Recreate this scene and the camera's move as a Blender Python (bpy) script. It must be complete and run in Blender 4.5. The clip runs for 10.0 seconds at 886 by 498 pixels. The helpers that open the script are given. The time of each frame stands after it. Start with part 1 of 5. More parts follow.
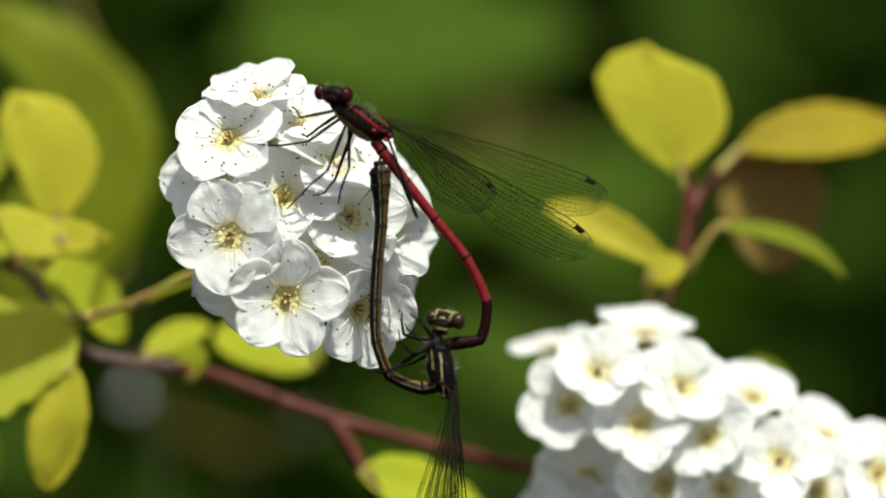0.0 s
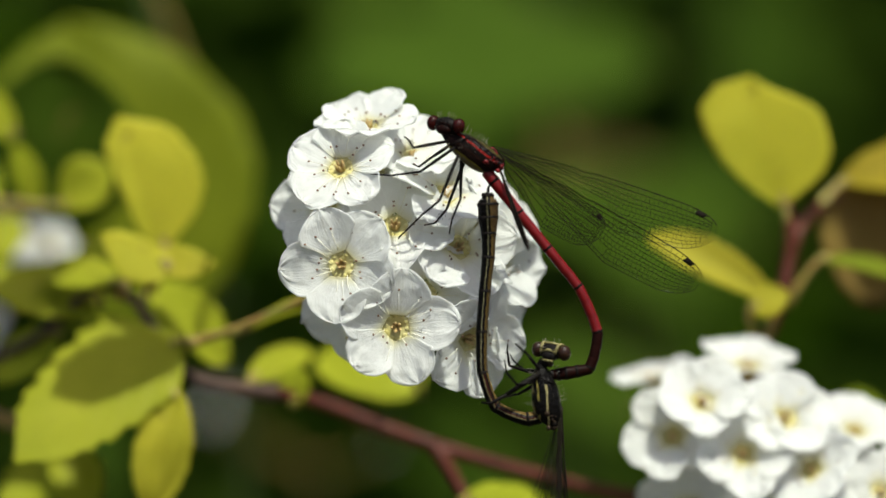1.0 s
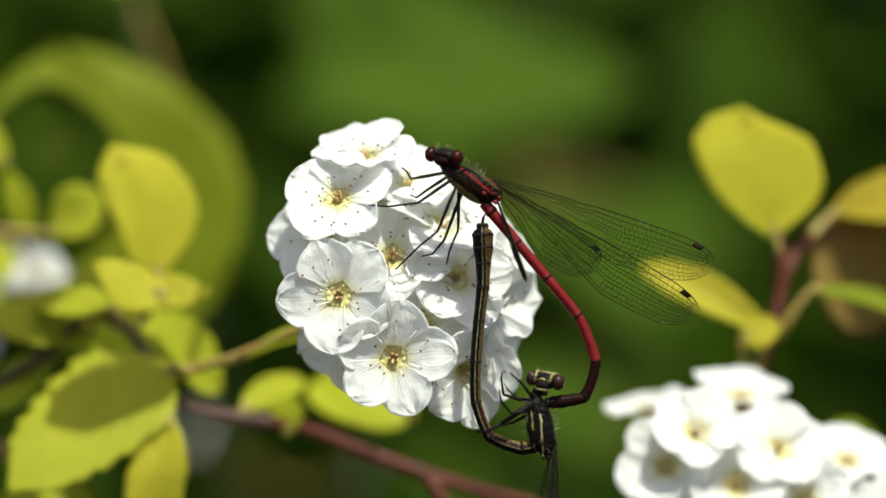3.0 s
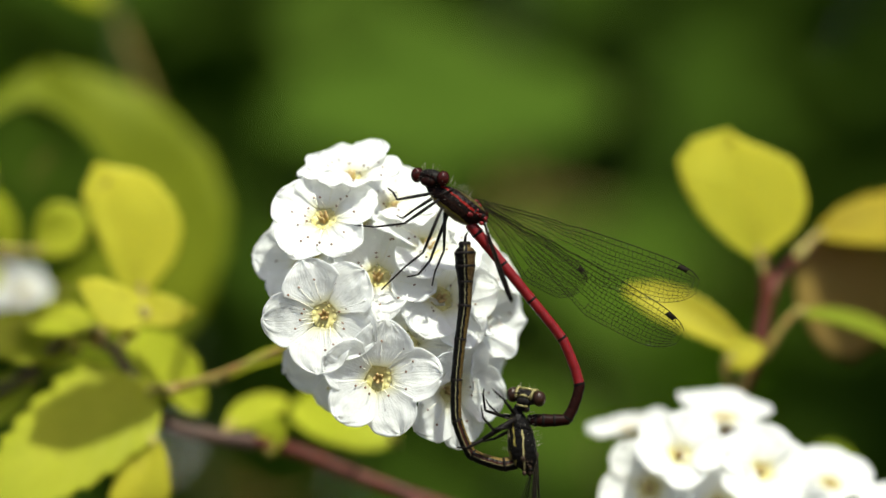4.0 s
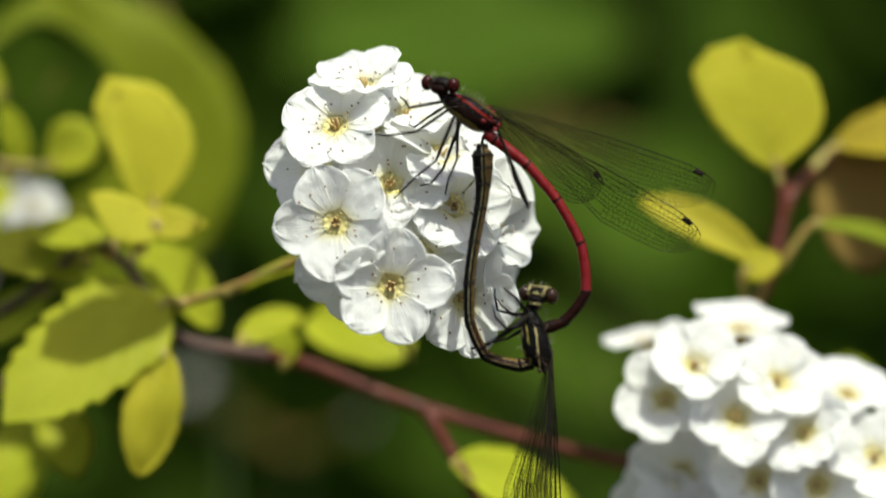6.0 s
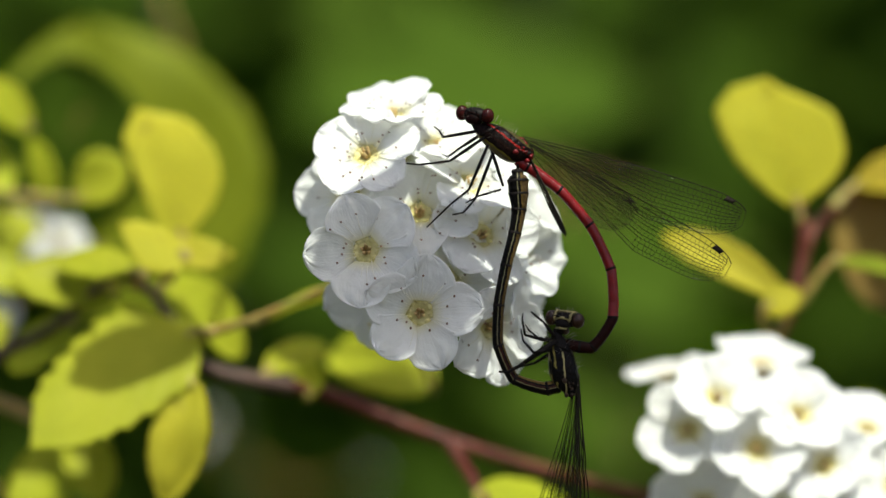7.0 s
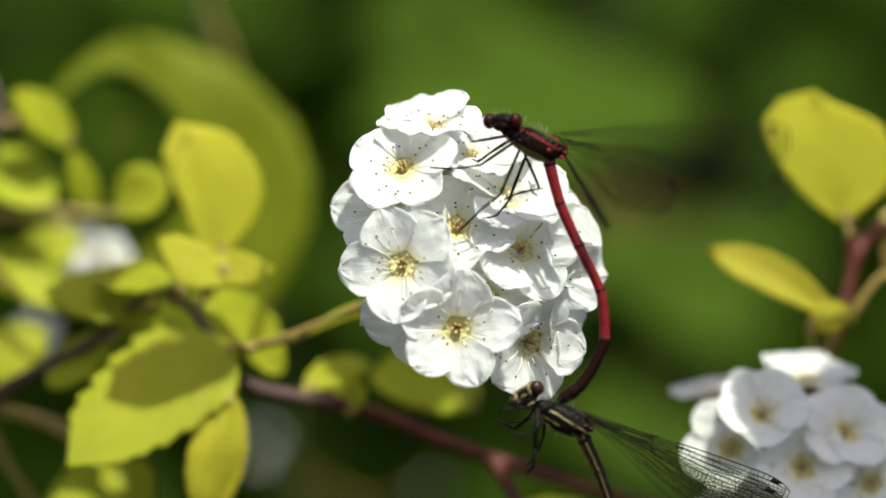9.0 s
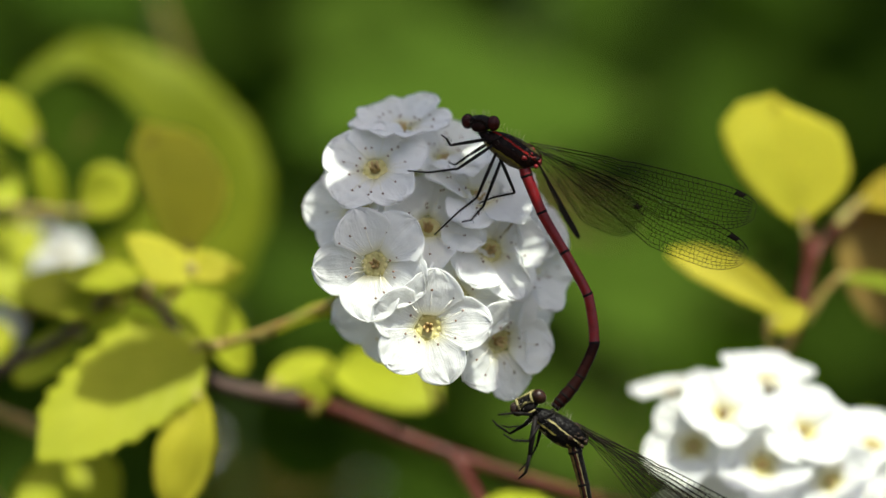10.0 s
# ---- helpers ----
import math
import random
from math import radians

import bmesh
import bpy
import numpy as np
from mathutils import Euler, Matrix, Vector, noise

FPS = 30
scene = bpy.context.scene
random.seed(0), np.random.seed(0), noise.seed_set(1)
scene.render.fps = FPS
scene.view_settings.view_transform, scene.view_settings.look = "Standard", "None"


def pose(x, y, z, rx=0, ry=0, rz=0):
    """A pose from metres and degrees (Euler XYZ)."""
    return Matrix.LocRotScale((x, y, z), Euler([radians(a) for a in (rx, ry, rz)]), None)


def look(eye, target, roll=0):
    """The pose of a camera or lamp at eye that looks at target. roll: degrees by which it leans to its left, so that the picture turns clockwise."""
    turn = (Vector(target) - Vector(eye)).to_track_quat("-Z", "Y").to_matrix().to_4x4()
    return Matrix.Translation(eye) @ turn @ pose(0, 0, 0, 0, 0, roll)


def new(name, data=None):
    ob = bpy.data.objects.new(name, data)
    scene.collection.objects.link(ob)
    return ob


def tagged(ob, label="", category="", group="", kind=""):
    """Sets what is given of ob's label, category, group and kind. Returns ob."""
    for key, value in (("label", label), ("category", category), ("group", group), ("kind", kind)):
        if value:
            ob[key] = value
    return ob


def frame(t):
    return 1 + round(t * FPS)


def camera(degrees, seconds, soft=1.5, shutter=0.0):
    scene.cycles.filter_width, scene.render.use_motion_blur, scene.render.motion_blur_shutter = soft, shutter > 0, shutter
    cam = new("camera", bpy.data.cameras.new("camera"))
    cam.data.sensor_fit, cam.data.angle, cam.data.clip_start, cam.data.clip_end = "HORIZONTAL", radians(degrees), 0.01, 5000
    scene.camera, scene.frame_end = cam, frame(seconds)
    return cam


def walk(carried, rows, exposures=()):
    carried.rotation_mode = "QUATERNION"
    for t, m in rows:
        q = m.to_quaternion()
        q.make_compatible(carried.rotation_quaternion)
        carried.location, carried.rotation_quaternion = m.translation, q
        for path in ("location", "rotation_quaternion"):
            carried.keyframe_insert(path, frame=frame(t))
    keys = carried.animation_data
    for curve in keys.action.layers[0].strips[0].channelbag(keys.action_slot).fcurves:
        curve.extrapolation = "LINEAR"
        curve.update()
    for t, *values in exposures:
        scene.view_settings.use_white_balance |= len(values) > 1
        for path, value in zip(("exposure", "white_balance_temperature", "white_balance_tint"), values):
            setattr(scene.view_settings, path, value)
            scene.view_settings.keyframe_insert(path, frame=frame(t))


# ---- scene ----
# All plan numbers are millimetres from the middle of the flowering branch, which grows 0.70 m above the ground.
MM, HIGH = 0.001, 0.70


def at(p):
    return Vector((p[0] * MM, p[1] * MM, HIGH + p[2] * MM))


cam = camera(13.0, 10.0, soft=1.5, shutter=0.12)
cam.data.dof.use_dof = True
cam.data.dof.focus_distance = 0.3918
cam.data.dof.aperture_fstop = 9.4
cam.data.dof.aperture_blades = 9
PATH = [
    (0.0, (8.48, -392.65, 1.61), (8.57, 2.35, 1.86), -1.26),
    (0.5, (4.48, -395.19, 4.01), (3.87, -0.20, 2.33), -1.09),
    (1.0, (1.68, -394.79, 3.33), (-2.48, 0.18, 5.10), -0.60),
    (1.5, (-1.64, -391.74, 7.72), (-1.69, 3.26, 8.43), -0.30),
    (1.6, (-1.13, -391.92, 6.38), (2.74, 3.06, 8.86), -0.42),
    (2.0, (-2.06, -392.00, 5.58), (0.94, 2.98, 8.58), -0.57),
    (2.5, (-2.54, -394.20, 5.28), (-1.20, 0.79, 8.09), -0.56),
    (3.8, (-3.29, -396.00, 4.61), (-1.77, -1.03, 9.62), -0.08),
    (4.0, (-3.97, -395.86, 5.09), (-0.66, -0.90, 10.33), -0.08),
    (4.5, (-2.59, -395.73, 5.42), (-0.40, -0.77, 10.01), -0.12),
    (5.0, (-1.29, -395.46, 2.02), (-1.33, -0.48, 5.93), 0.04),
    (5.5, (0.00, -395.00, 0.00), (0.00, 0.00, 0.00), 0.00),
    (5.9, (-1.95, -393.03, -0.24), (-1.33, 1.96, -2.21), -0.25),
    (6.0, (-2.43, -392.54, -0.30), (-1.96, 2.46, 0.96), -0.31),
    (6.2, (-5.78, -394.50, 0.13), (-5.27, 0.44, 6.68), -0.22),
    (7.3, (-7.50, -397.23, -6.90), (-4.35, -2.35, 2.58), 0.40),
    (7.5, (-8.24, -396.57, -5.49), (-3.92, -1.65, 1.12), 0.40),
    (8.0, (-8.76, -393.74, -7.77), (-3.92, 1.15, 0.43), 0.31),
    (8.3, (-11.11, -394.47, -3.17), (-4.29, 0.46, -0.64), 0.18),
    (8.5, (-12.68, -394.95, -0.10), (-7.25, -0.00, 2.53), 0.09),
    (8.7, (-8.17, -393.60, -2.35), (-8.98, 1.34, 4.01), 0.17),
    (8.9, (-3.65, -392.25, -4.60), (-9.69, 2.62, 3.58), 0.25),
    (9.0, (-1.40, -391.58, -5.73), (-8.74, 3.20, 5.41), 0.28),
    (9.5, (-7.02, -395.80, -4.28), (-6.39, -0.95, 6.57), 0.55),
    (10.0, (-9.65, -397.82, -6.16), (-5.76, -3.01, 5.25), 0.53),
]
walk(cam, [(t, look(at(eye), at(aim), lean)) for t, eye, aim, lean in PATH],
     [(0.0, 0.53), (0.5, 0.40), (1.5, 0.31), (2.5, 0.57), (5.5, 0.75), (6.0, 0.55), (7.3, 0.82), (8.0, 0.86), (8.3, 0.80), (8.5, 0.82), (8.75, 0.78), (9.0, 0.70), (9.5, 0.66), (10.0, 0.88)])

# ---- light ----
SUN = Vector((0.20, -0.46, 0.865)).normalized()
sky = bpy.data.worlds.new("sky")
scene.world = sky
sky.use_nodes = True
tree = sky.node_tree
air = tree.nodes.new("ShaderNodeTexSky")
air.sky_type, air.sun_disc = "NISHITA", False
air.air_density, air.dust_density, air.ozone_density = 0.7, 3.0, 0.4
air.sun_elevation = math.asin(SUN.z)
air.sun_rotation = math.atan2(SUN.x, SUN.y)
tree.links.new(air.outputs["Color"], tree.nodes["Background"].inputs["Color"])
tree.nodes["Background"].inputs["Strength"].default_value = 0.125
sun = new("sun", bpy.data.lights.new("sun", "SUN"))
sun.data.energy, sun.data.angle, sun.data.color = 4.3, radians(0.53), (0.955, 0.975, 0.84)
sun.matrix_world = look(SUN * 5, (0, 0, 0))


# ---- materials ----
def shader(name):
    m = bpy.data.materials.new(name)
    m.use_nodes = True
    return m, m.node_tree, m.node_tree.nodes["Principled BSDF"]


def node(nt, kind, **values):
    n = nt.nodes.new(kind)
    for key, value in values.items():
        n.inputs[key].default_value = value
    return n


def ramp(nt, source, stops):
    n = nt.nodes.new("ShaderNodeValToRGB")
    while len(n.color_ramp.elements) < len(stops):
        n.color_ramp.elements.new(0.5)
    for e, (place, colour) in zip(n.color_ramp.elements, stops):
        e.position, e.color = place, (*colour, 1)
    nt.links.new(source, n.inputs[0])
    return n.outputs[0]


def mixed(nt, factor, a, b, blend="MIX"):
    n = nt.nodes.new("ShaderNodeMix")
    n.data_type, n.blend_type = "RGBA", blend
    for socket, value in ((n.inputs[0], factor), (n.inputs[6], a), (n.inputs[7], b)):
        if isinstance(value, bpy.types.NodeSocket):
            nt.links.new(value, socket)
        else:
            socket.default_value = value if isinstance(value, float) else (*value, 1)
    return n.outputs[2]


def maths(nt, op, *values):
    n = nt.nodes.new("ShaderNodeMath")
    n.operation = op
    for socket, value in zip(n.inputs, values):
        if isinstance(value, bpy.types.NodeSocket):
            nt.links.new(value, socket)
        else:
            socket.default_value = value
    return n.outputs[0]


def grain(nt, scale, detail=3.0, where="Object"):
    c = nt.nodes.new("ShaderNodeTexCoord")
    n = node(nt, "ShaderNodeTexNoise", Scale=scale, Detail=detail)
    nt.links.new(c.outputs[where], n.inputs["Vector"])
    return n.outputs["Fac"]


def relief(nt, bsdf, height, strength, distance):
    b = node(nt, "ShaderNodeBump", Strength=strength, Distance=distance)
    nt.links.new(height, b.inputs["Height"])
    nt.links.new(b.outputs[0], bsdf.inputs["Normal"])
    return b.outputs[0]


def glowing_through(nt, bsdf, colour, amount, normal=None):
    """Adds the light that passes through a thin leaf."""
    t = nt.nodes.new("ShaderNodeBsdfTranslucent")
    nt.links.new(colour, t.inputs["Color"])
    if normal:
        nt.links.new(normal, t.inputs["Normal"])
    m = node(nt, "ShaderNodeMixShader", Fac=amount)
    nt.links.new(bsdf.outputs[0], m.inputs[1])
    nt.links.new(t.outputs[0], m.inputs[2])
    nt.links.new(m.outputs[0], nt.nodes["Material Output"].inputs["Surface"])


def leaf_material(name, light, dark, through_colour, amount=0.45, rough=0.5, islands=False, spec=0.35):
    m, nt, b = shader(name)
    if islands:
        g = nt.nodes.new("ShaderNodeNewGeometry")
        chance = g.outputs["Random Per Island"]
    else:
        g = nt.nodes.new("ShaderNodeObjectInfo")
        chance = g.outputs["Random"]
    patch = grain(nt, 110.0, 4.0)
    fine = grain(nt, 900.0, 5.0)
    base = mixed(nt, ramp(nt, patch, [(0.3, (0, 0, 0)), (0.7, (1, 1, 1))]), dark, light)
    hsv = nt.nodes.new("ShaderNodeHueSaturation")
    nt.links.new(base, hsv.inputs["Color"])
    nt.links.new(maths(nt, "MULTIPLY_ADD", chance, 0.010, 0.495), hsv.inputs["Hue"])
    nt.links.new(maths(nt, "MULTIPLY_ADD", chance, 0.22, 0.86), hsv.inputs["Value"])
    # side veins climb from the midrib; both stand out a little paler
    uv = nt.nodes.new("ShaderNodeUVMap")
    part_uv = nt.nodes.new("ShaderNodeSeparateXYZ")
    nt.links.new(uv.outputs[0], part_uv.inputs[0])
    across = maths(nt, "ABSOLUTE", maths(nt, "SUBTRACT", part_uv.outputs[1], 0.5))
    slant = maths(nt, "SUBTRACT", part_uv.outputs[0], maths(nt, "MULTIPLY", across, 0.75))
    saw = maths(nt, "ABSOLUTE", maths(nt, "SUBTRACT", maths(nt, "FRACT", maths(nt, "MULTIPLY", slant, 6.0)), 0.5))
    side = maths(nt, "LESS_THAN", saw, 0.035)
    mid = maths(nt, "LESS_THAN", across, 0.014)
    vein = maths(nt, "MAXIMUM", side, mid)
    colour = mixed(nt, maths(nt, "MULTIPLY", vein, 0.5), hsv.outputs[0], light)
    specks = ramp(nt, grain(nt, 420.0, 2.0), [(0.70, (0, 0, 0)), (0.76, (0.6, 0.6, 0.6))])
    colour = mixed(nt, specks, colour, (0.16, 0.11, 0.03))
    nt.links.new(colour, b.inputs["Base Color"])
    b.inputs["Roughness"].default_value = rough
    b.inputs["Specular IOR Level"].default_value = spec
    height = maths(nt, "ADD", maths(nt, "MULTIPLY", vein, -1.0), fine)
    n = relief(nt, b, height, 0.5, 0.00012)
    glow = mixed(nt, 1.0, colour, through_colour, "MULTIPLY")
    glowing_through(nt, b, glow, amount, n)
    return m


def plain_material(name, colour, second, scale, rough=0.5, spec=0.5, bump=0.3, depth=0.0001):
    m, nt, b = shader(name)
    g = grain(nt, scale, 4.0)
    c = ramp(nt, g, [(0.32, colour), (0.68, second)])
    nt.links.new(c, b.inputs["Base Color"])
    b.inputs["Roughness"].default_value = rough
    b.inputs["Specular IOR Level"].default_value = spec
    relief(nt, b, grain(nt, scale * 4, 3.0), bump, depth)
    return m


def petal_material():
    m, nt, b = shader("white_petal")
    uv = nt.nodes.new("ShaderNodeUVMap")
    s = nt.nodes.new("ShaderNodeMapping")
    s.inputs["Scale"].default_value = (1.6, 9.0, 1.0)
    nt.links.new(uv.outputs[0], s.inputs["Vector"])
    folds = node(nt, "ShaderNodeTexNoise", Scale=2.2, Detail=3.0)
    nt.links.new(s.outputs[0], folds.inputs["Vector"])
    sep = nt.nodes.new("ShaderNodeSeparateXYZ")
    nt.links.new(uv.outputs[0], sep.inputs[0])
    c = ramp(nt, sep.outputs[0], [(0.0, (0.70, 0.64, 0.26)), (0.10, (0.80, 0.78, 0.58)), (0.24, (0.86, 0.87, 0.85))])
    c = mixed(nt, maths(nt, "MULTIPLY", folds.outputs["Fac"], 0.16), c, (0.70, 0.71, 0.72))
    nt.links.new(c, b.inputs["Base Color"])
    b.inputs["Roughness"].default_value = 0.55
    b.inputs["Specular IOR Level"].default_value = 0.25
    fine = maths(nt, "MULTIPLY", grain(nt, 1500.0, 3.0), 0.9)
    crumple = maths(nt, "MULTIPLY_ADD", grain(nt, 600.0, 3.0), 0.8, fine)
    n = relief(nt, b, maths(nt, "ADD", folds.outputs["Fac"], crumple), 0.34, 0.00024)
    glowing_through(nt, b, mixed(nt, 0.6, c, (0.96, 0.96, 0.94)), 0.62, n)
    return m


def banded_material(name, bands, scale=900.0, rough=0.35, broken=0.0):
    """Bands along the body, told by the height above its axis (in millimetres)."""
    m, nt, b = shader(name)
    c = nt.nodes.new("ShaderNodeTexCoord")
    s = nt.nodes.new("ShaderNodeSeparateXYZ")
    nt.links.new(c.outputs["Object"], s.inputs[0])
    rough_edge = maths(nt, "MULTIPLY", maths(nt, "SUBTRACT", grain(nt, scale), 0.5), 0.42)
    h = maths(nt, "ADD", maths(nt, "MULTIPLY", s.outputs[2], 1000.0), rough_edge)
    h = maths(nt, "MULTIPLY_ADD", h, 0.25, 0.5)
    n = nt.nodes.new("ShaderNodeValToRGB")
    n.color_ramp.interpolation = "CONSTANT"
    while len(n.color_ramp.elements) < len(bands):
        n.color_ramp.elements.new(0.5)
    for e, (z, colour) in zip(n.color_ramp.elements, bands):
        e.position, e.color = max(0.0, min(1.0, z * 0.25 + 0.5)), (*colour, 1)
    nt.links.new(h, n.inputs[0])
    shade = mixed(nt, grain(nt, 2500.0), n.outputs[0], mixed(nt, 1.0, n.outputs[0], (0.6, 0.6, 0.6), "MULTIPLY"))
    if broken:
        gaps = ramp(nt, grain(nt, 520.0, 1.0), [(broken, (1, 1, 1)), (broken + 0.05, (0, 0, 0))])
        shade = mixed(nt, gaps, shade, BLACK)
    nt.links.new(shade, b.inputs["Base Color"])
    b.inputs["Roughness"].default_value = rough
    b.inputs["Specular IOR Level"].default_value = 0.05
    relief(nt, b, grain(nt, 1600.0), 0.8, 0.0003)
    return m


def wing_material():
    m, nt, b = shader("wing_film")
    b.inputs["Base Color"].default_value = (0.30, 0.33, 0.22, 1)
    b.inputs["Roughness"].default_value = 0.18
    clear = nt.nodes.new("ShaderNodeBsdfTransparent")
    clear.inputs[0].default_value = (0.97, 0.98, 0.95, 1)
    edge = node(nt, "ShaderNodeLayerWeight", Blend=0.22)
    film = node(nt, "ShaderNodeBsdfGlossy", Roughness=0.15)
    film.inputs[0].default_value = (0.9, 0.9, 0.8, 1)
    relief(nt, film, grain(nt, 700.0), 0.6, 0.0002)
    mix = nt.nodes.new("ShaderNodeMixShader")
    nt.links.new(maths(nt, "MULTIPLY", edge.outputs["Fresnel"], 0.03), mix.inputs[0])
    nt.links.new(clear.outputs[0], mix.inputs[1])
    nt.links.new(film.outputs[0], mix.inputs[2])
    nt.links.new(mix.outputs[0], nt.nodes["Material Output"].inputs["Surface"])
    return m


M_LIME = leaf_material("golden_leaf", (0.430, 0.448, 0.030), (0.345, 0.380, 0.022), (1.38, 1.48, 0.6), 0.48, spec=0.12)
M_YELLOW = leaf_material("yellow_leaf", (0.515, 0.468, 0.040), (0.415, 0.396, 0.030), (1.40, 1.42, 0.65), 0.50, spec=0.14)
M_AMBER = leaf_material("amber_leaf", (0.34, 0.275, 0.018), (0.28, 0.22, 0.016), (1.4, 1.4, 0.7), 0.45, 0.6, spec=0.08)
M_OLIVE = leaf_material("bronze_leaf", (0.29, 0.215, 0.05), (0.34, 0.22, 0.07), (1.3, 1.1, 0.8), 0.42, 0.6, spec=0.08)
M_GREEN = leaf_material("green_leaf", (0.064, 0.114, 0.010), (0.043, 0.080, 0.007), (1.25, 1.5, 0.7), 0.42, 0.9, spec=0.06)
M_HEDGE = leaf_material("hedge_leaf", (0.062, 0.110, 0.010), (0.026, 0.055, 0.005), (1.3, 1.55, 0.6), 0.45, 0.9, islands=True, spec=0.05)
M_HEDGE_LIME = leaf_material("pale_hedge_leaf", (0.195, 0.235, 0.012), (0.152, 0.19, 0.009), (1.4, 1.55, 0.6), 0.45, islands=True, spec=0.08)
M_PETAL = petal_material()
M_CUP = plain_material("flower_cup", (0.50, 0.40, 0.15), (0.36, 0.20, 0.09), 900, 0.5)
M_DISC = plain_material("nectar_disc", (0.43, 0.38, 0.12), (0.52, 0.48, 0.23), 900, 0.6, 0.2)
M_FILAMENT = plain_material("filament", (0.86, 0.85, 0.78), (0.80, 0.77, 0.62), 800, 0.6)
M_ANTHER = plain_material("anther", (0.13, 0.065, 0.04), (0.24, 0.12, 0.065), 1200, 0.7)
M_YOUNG_ANTHER = plain_material("young_anther", (0.70, 0.58, 0.22), (0.62, 0.48, 0.14), 1200, 0.7)
M_STALK = plain_material("green_stalk", (0.24, 0.24, 0.04), (0.32, 0.17, 0.05), 500, 0.5)
M_TWIG = plain_material("red_twig", (0.048, 0.010, 0.006), (0.092, 0.026, 0.014), 220, 0.42, 0.16, 0.6, 0.0003)
M_BARK = plain_material("brown_bark", (0.045, 0.026, 0.018), (0.085, 0.045, 0.03), 260, 0.7, 0.4, 0.8, 0.0004)
M_RED = plain_material("red_chitin", (0.175, 0.0045, 0.006), (0.105, 0.003, 0.0035), 900, 0.32, 0.26, 0.25, 0.00005)
M_DARK_RED = plain_material("dark_red_chitin", (0.006, 0.0024, 0.0018), (0.013, 0.0035, 0.0025), 700, 0.45, 0.04)
M_BLACK = plain_material("black_chitin", (0.005, 0.0045, 0.004), (0.010, 0.008, 0.007), 900, 0.5, 0.06)
M_EYE = plain_material("red_eye", (0.036, 0.004, 0.003), (0.016, 0.003, 0.002), 2500, 0.25, 0.12)
M_BROWN_EYE = plain_material("brown_eye", (0.032, 0.012, 0.006), (0.010, 0.005, 0.003), 2500, 0.28, 0.25)
M_FACE = plain_material("mottled_face", (0.26, 0.225, 0.085), (0.10, 0.085, 0.03), 1300, 0.5, 0.3)
M_JOINT = plain_material("brown_joint", (0.014, 0.007, 0.005), (0.055, 0.036, 0.020), 2600, 0.5, 0.15)
M_WING_JOINT = plain_material("red_wing_joint", (0.15, 0.005, 0.007), (0.03, 0.004, 0.003), 1100, 0.45, 0.2)
M_HAIR = plain_material("pale_hair", (0.40, 0.36, 0.28), (0.25, 0.22, 0.18), 900, 0.6)
BLACK, CREAM = (0.005, 0.0045, 0.004), (0.34, 0.29, 0.13)
M_THORAX = banded_material("banded_red_thorax", [(-2, (0.10, 0.08, 0.03)), (-1.00, (0.15, 0.12, 0.02)), (-0.86, (0.008, 0.004, 0.003)), (-0.34, (0.014, 0.006, 0.004)), (-0.14, (0.007, 0.004, 0.003)), (0.46, (0.165, 0.006, 0.004)), (0.66, (0.006, 0.003, 0.0025)), (1.12, (0.055, 0.045, 0.014)), (1.36, (0.008, 0.004, 0.003))])
M_F_THORAX = banded_material("banded_yellow_thorax", [(-2, (0.20, 0.17, 0.05)), (-1.15, BLACK), (-0.86, (0.24, 0.20, 0.05)), (-0.70, BLACK), (0.0, CREAM), (0.16, BLACK)], broken=0.46)
M_F_ABDOMEN = banded_material("banded_yellow_abdomen", [(-2, (0.07, 0.045, 0.02)), (-0.44, (0.085, 0.055, 0.018)), (-0.24, BLACK), (0.04, (0.18, 0.165, 0.09)), (0.13, BLACK)])
M_F_BASE = banded_material("reddish_abdomen_base", [(-2, (0.13, 0.085, 0.025)), (-0.36, BLACK), (-0.20, (0.030, 0.009, 0.006)), (0.06, (0.17, 0.15, 0.07)), (0.15, BLACK)])
M_WING = wing_material()
M_VEIN = plain_material("wing_vein", (0.010, 0.008, 0.006), (0.02, 0.016, 0.010), 900, 0.8, 0.08)
M_FLY = plain_material("grey_fly_body", (0.05, 0.05, 0.042), (0.09, 0.085, 0.07), 1500, 0.7, 0.1)
M_FLY_WING = plain_material("fly_wing", (0.16, 0.16, 0.13), (0.12, 0.12, 0.10), 900, 0.8, 0.05)
clear_part, fly_tree = M_FLY_WING.node_tree.nodes.new("ShaderNodeBsdfTransparent"), M_FLY_WING.node_tree
fly_mix = node(fly_tree, "ShaderNodeMixShader", Fac=0.78)
fly_tree.links.new(fly_tree.nodes["Principled BSDF"].outputs[0], fly_mix.inputs[1])
fly_tree.links.new(clear_part.outputs[0], fly_mix.inputs[2])
fly_tree.links.new(fly_mix.outputs[0], fly_tree.nodes["Material Output"].inputs["Surface"])
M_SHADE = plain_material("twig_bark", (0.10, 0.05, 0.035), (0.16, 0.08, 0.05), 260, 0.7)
M_GREENSTEM = plain_material("dark_green_stem", (0.025, 0.045, 0.010), (0.04, 0.06, 0.015), 60, 0.8, 0.1)
M_PALE = leaf_material("pale_green_leaf", (0.22, 0.265, 0.018), (0.17, 0.215, 0.014), (1.4, 1.45, 0.7), 0.45, 0.8, spec=0.1)
# a green leaf in shade; the shade is put into its darkened colour
M_SHADED_LEAF = leaf_material("shaded_green_leaf", (0.036, 0.062, 0.004), (0.026, 0.048, 0.003), (1.2, 1.5, 0.5), 0.30, 0.9, spec=0.05)
M_SOIL = plain_material("soil", (0.030, 0.026, 0.014), (0.05, 0.045, 0.022), 14, 0.9, 0.2, 0.8, 0.01)


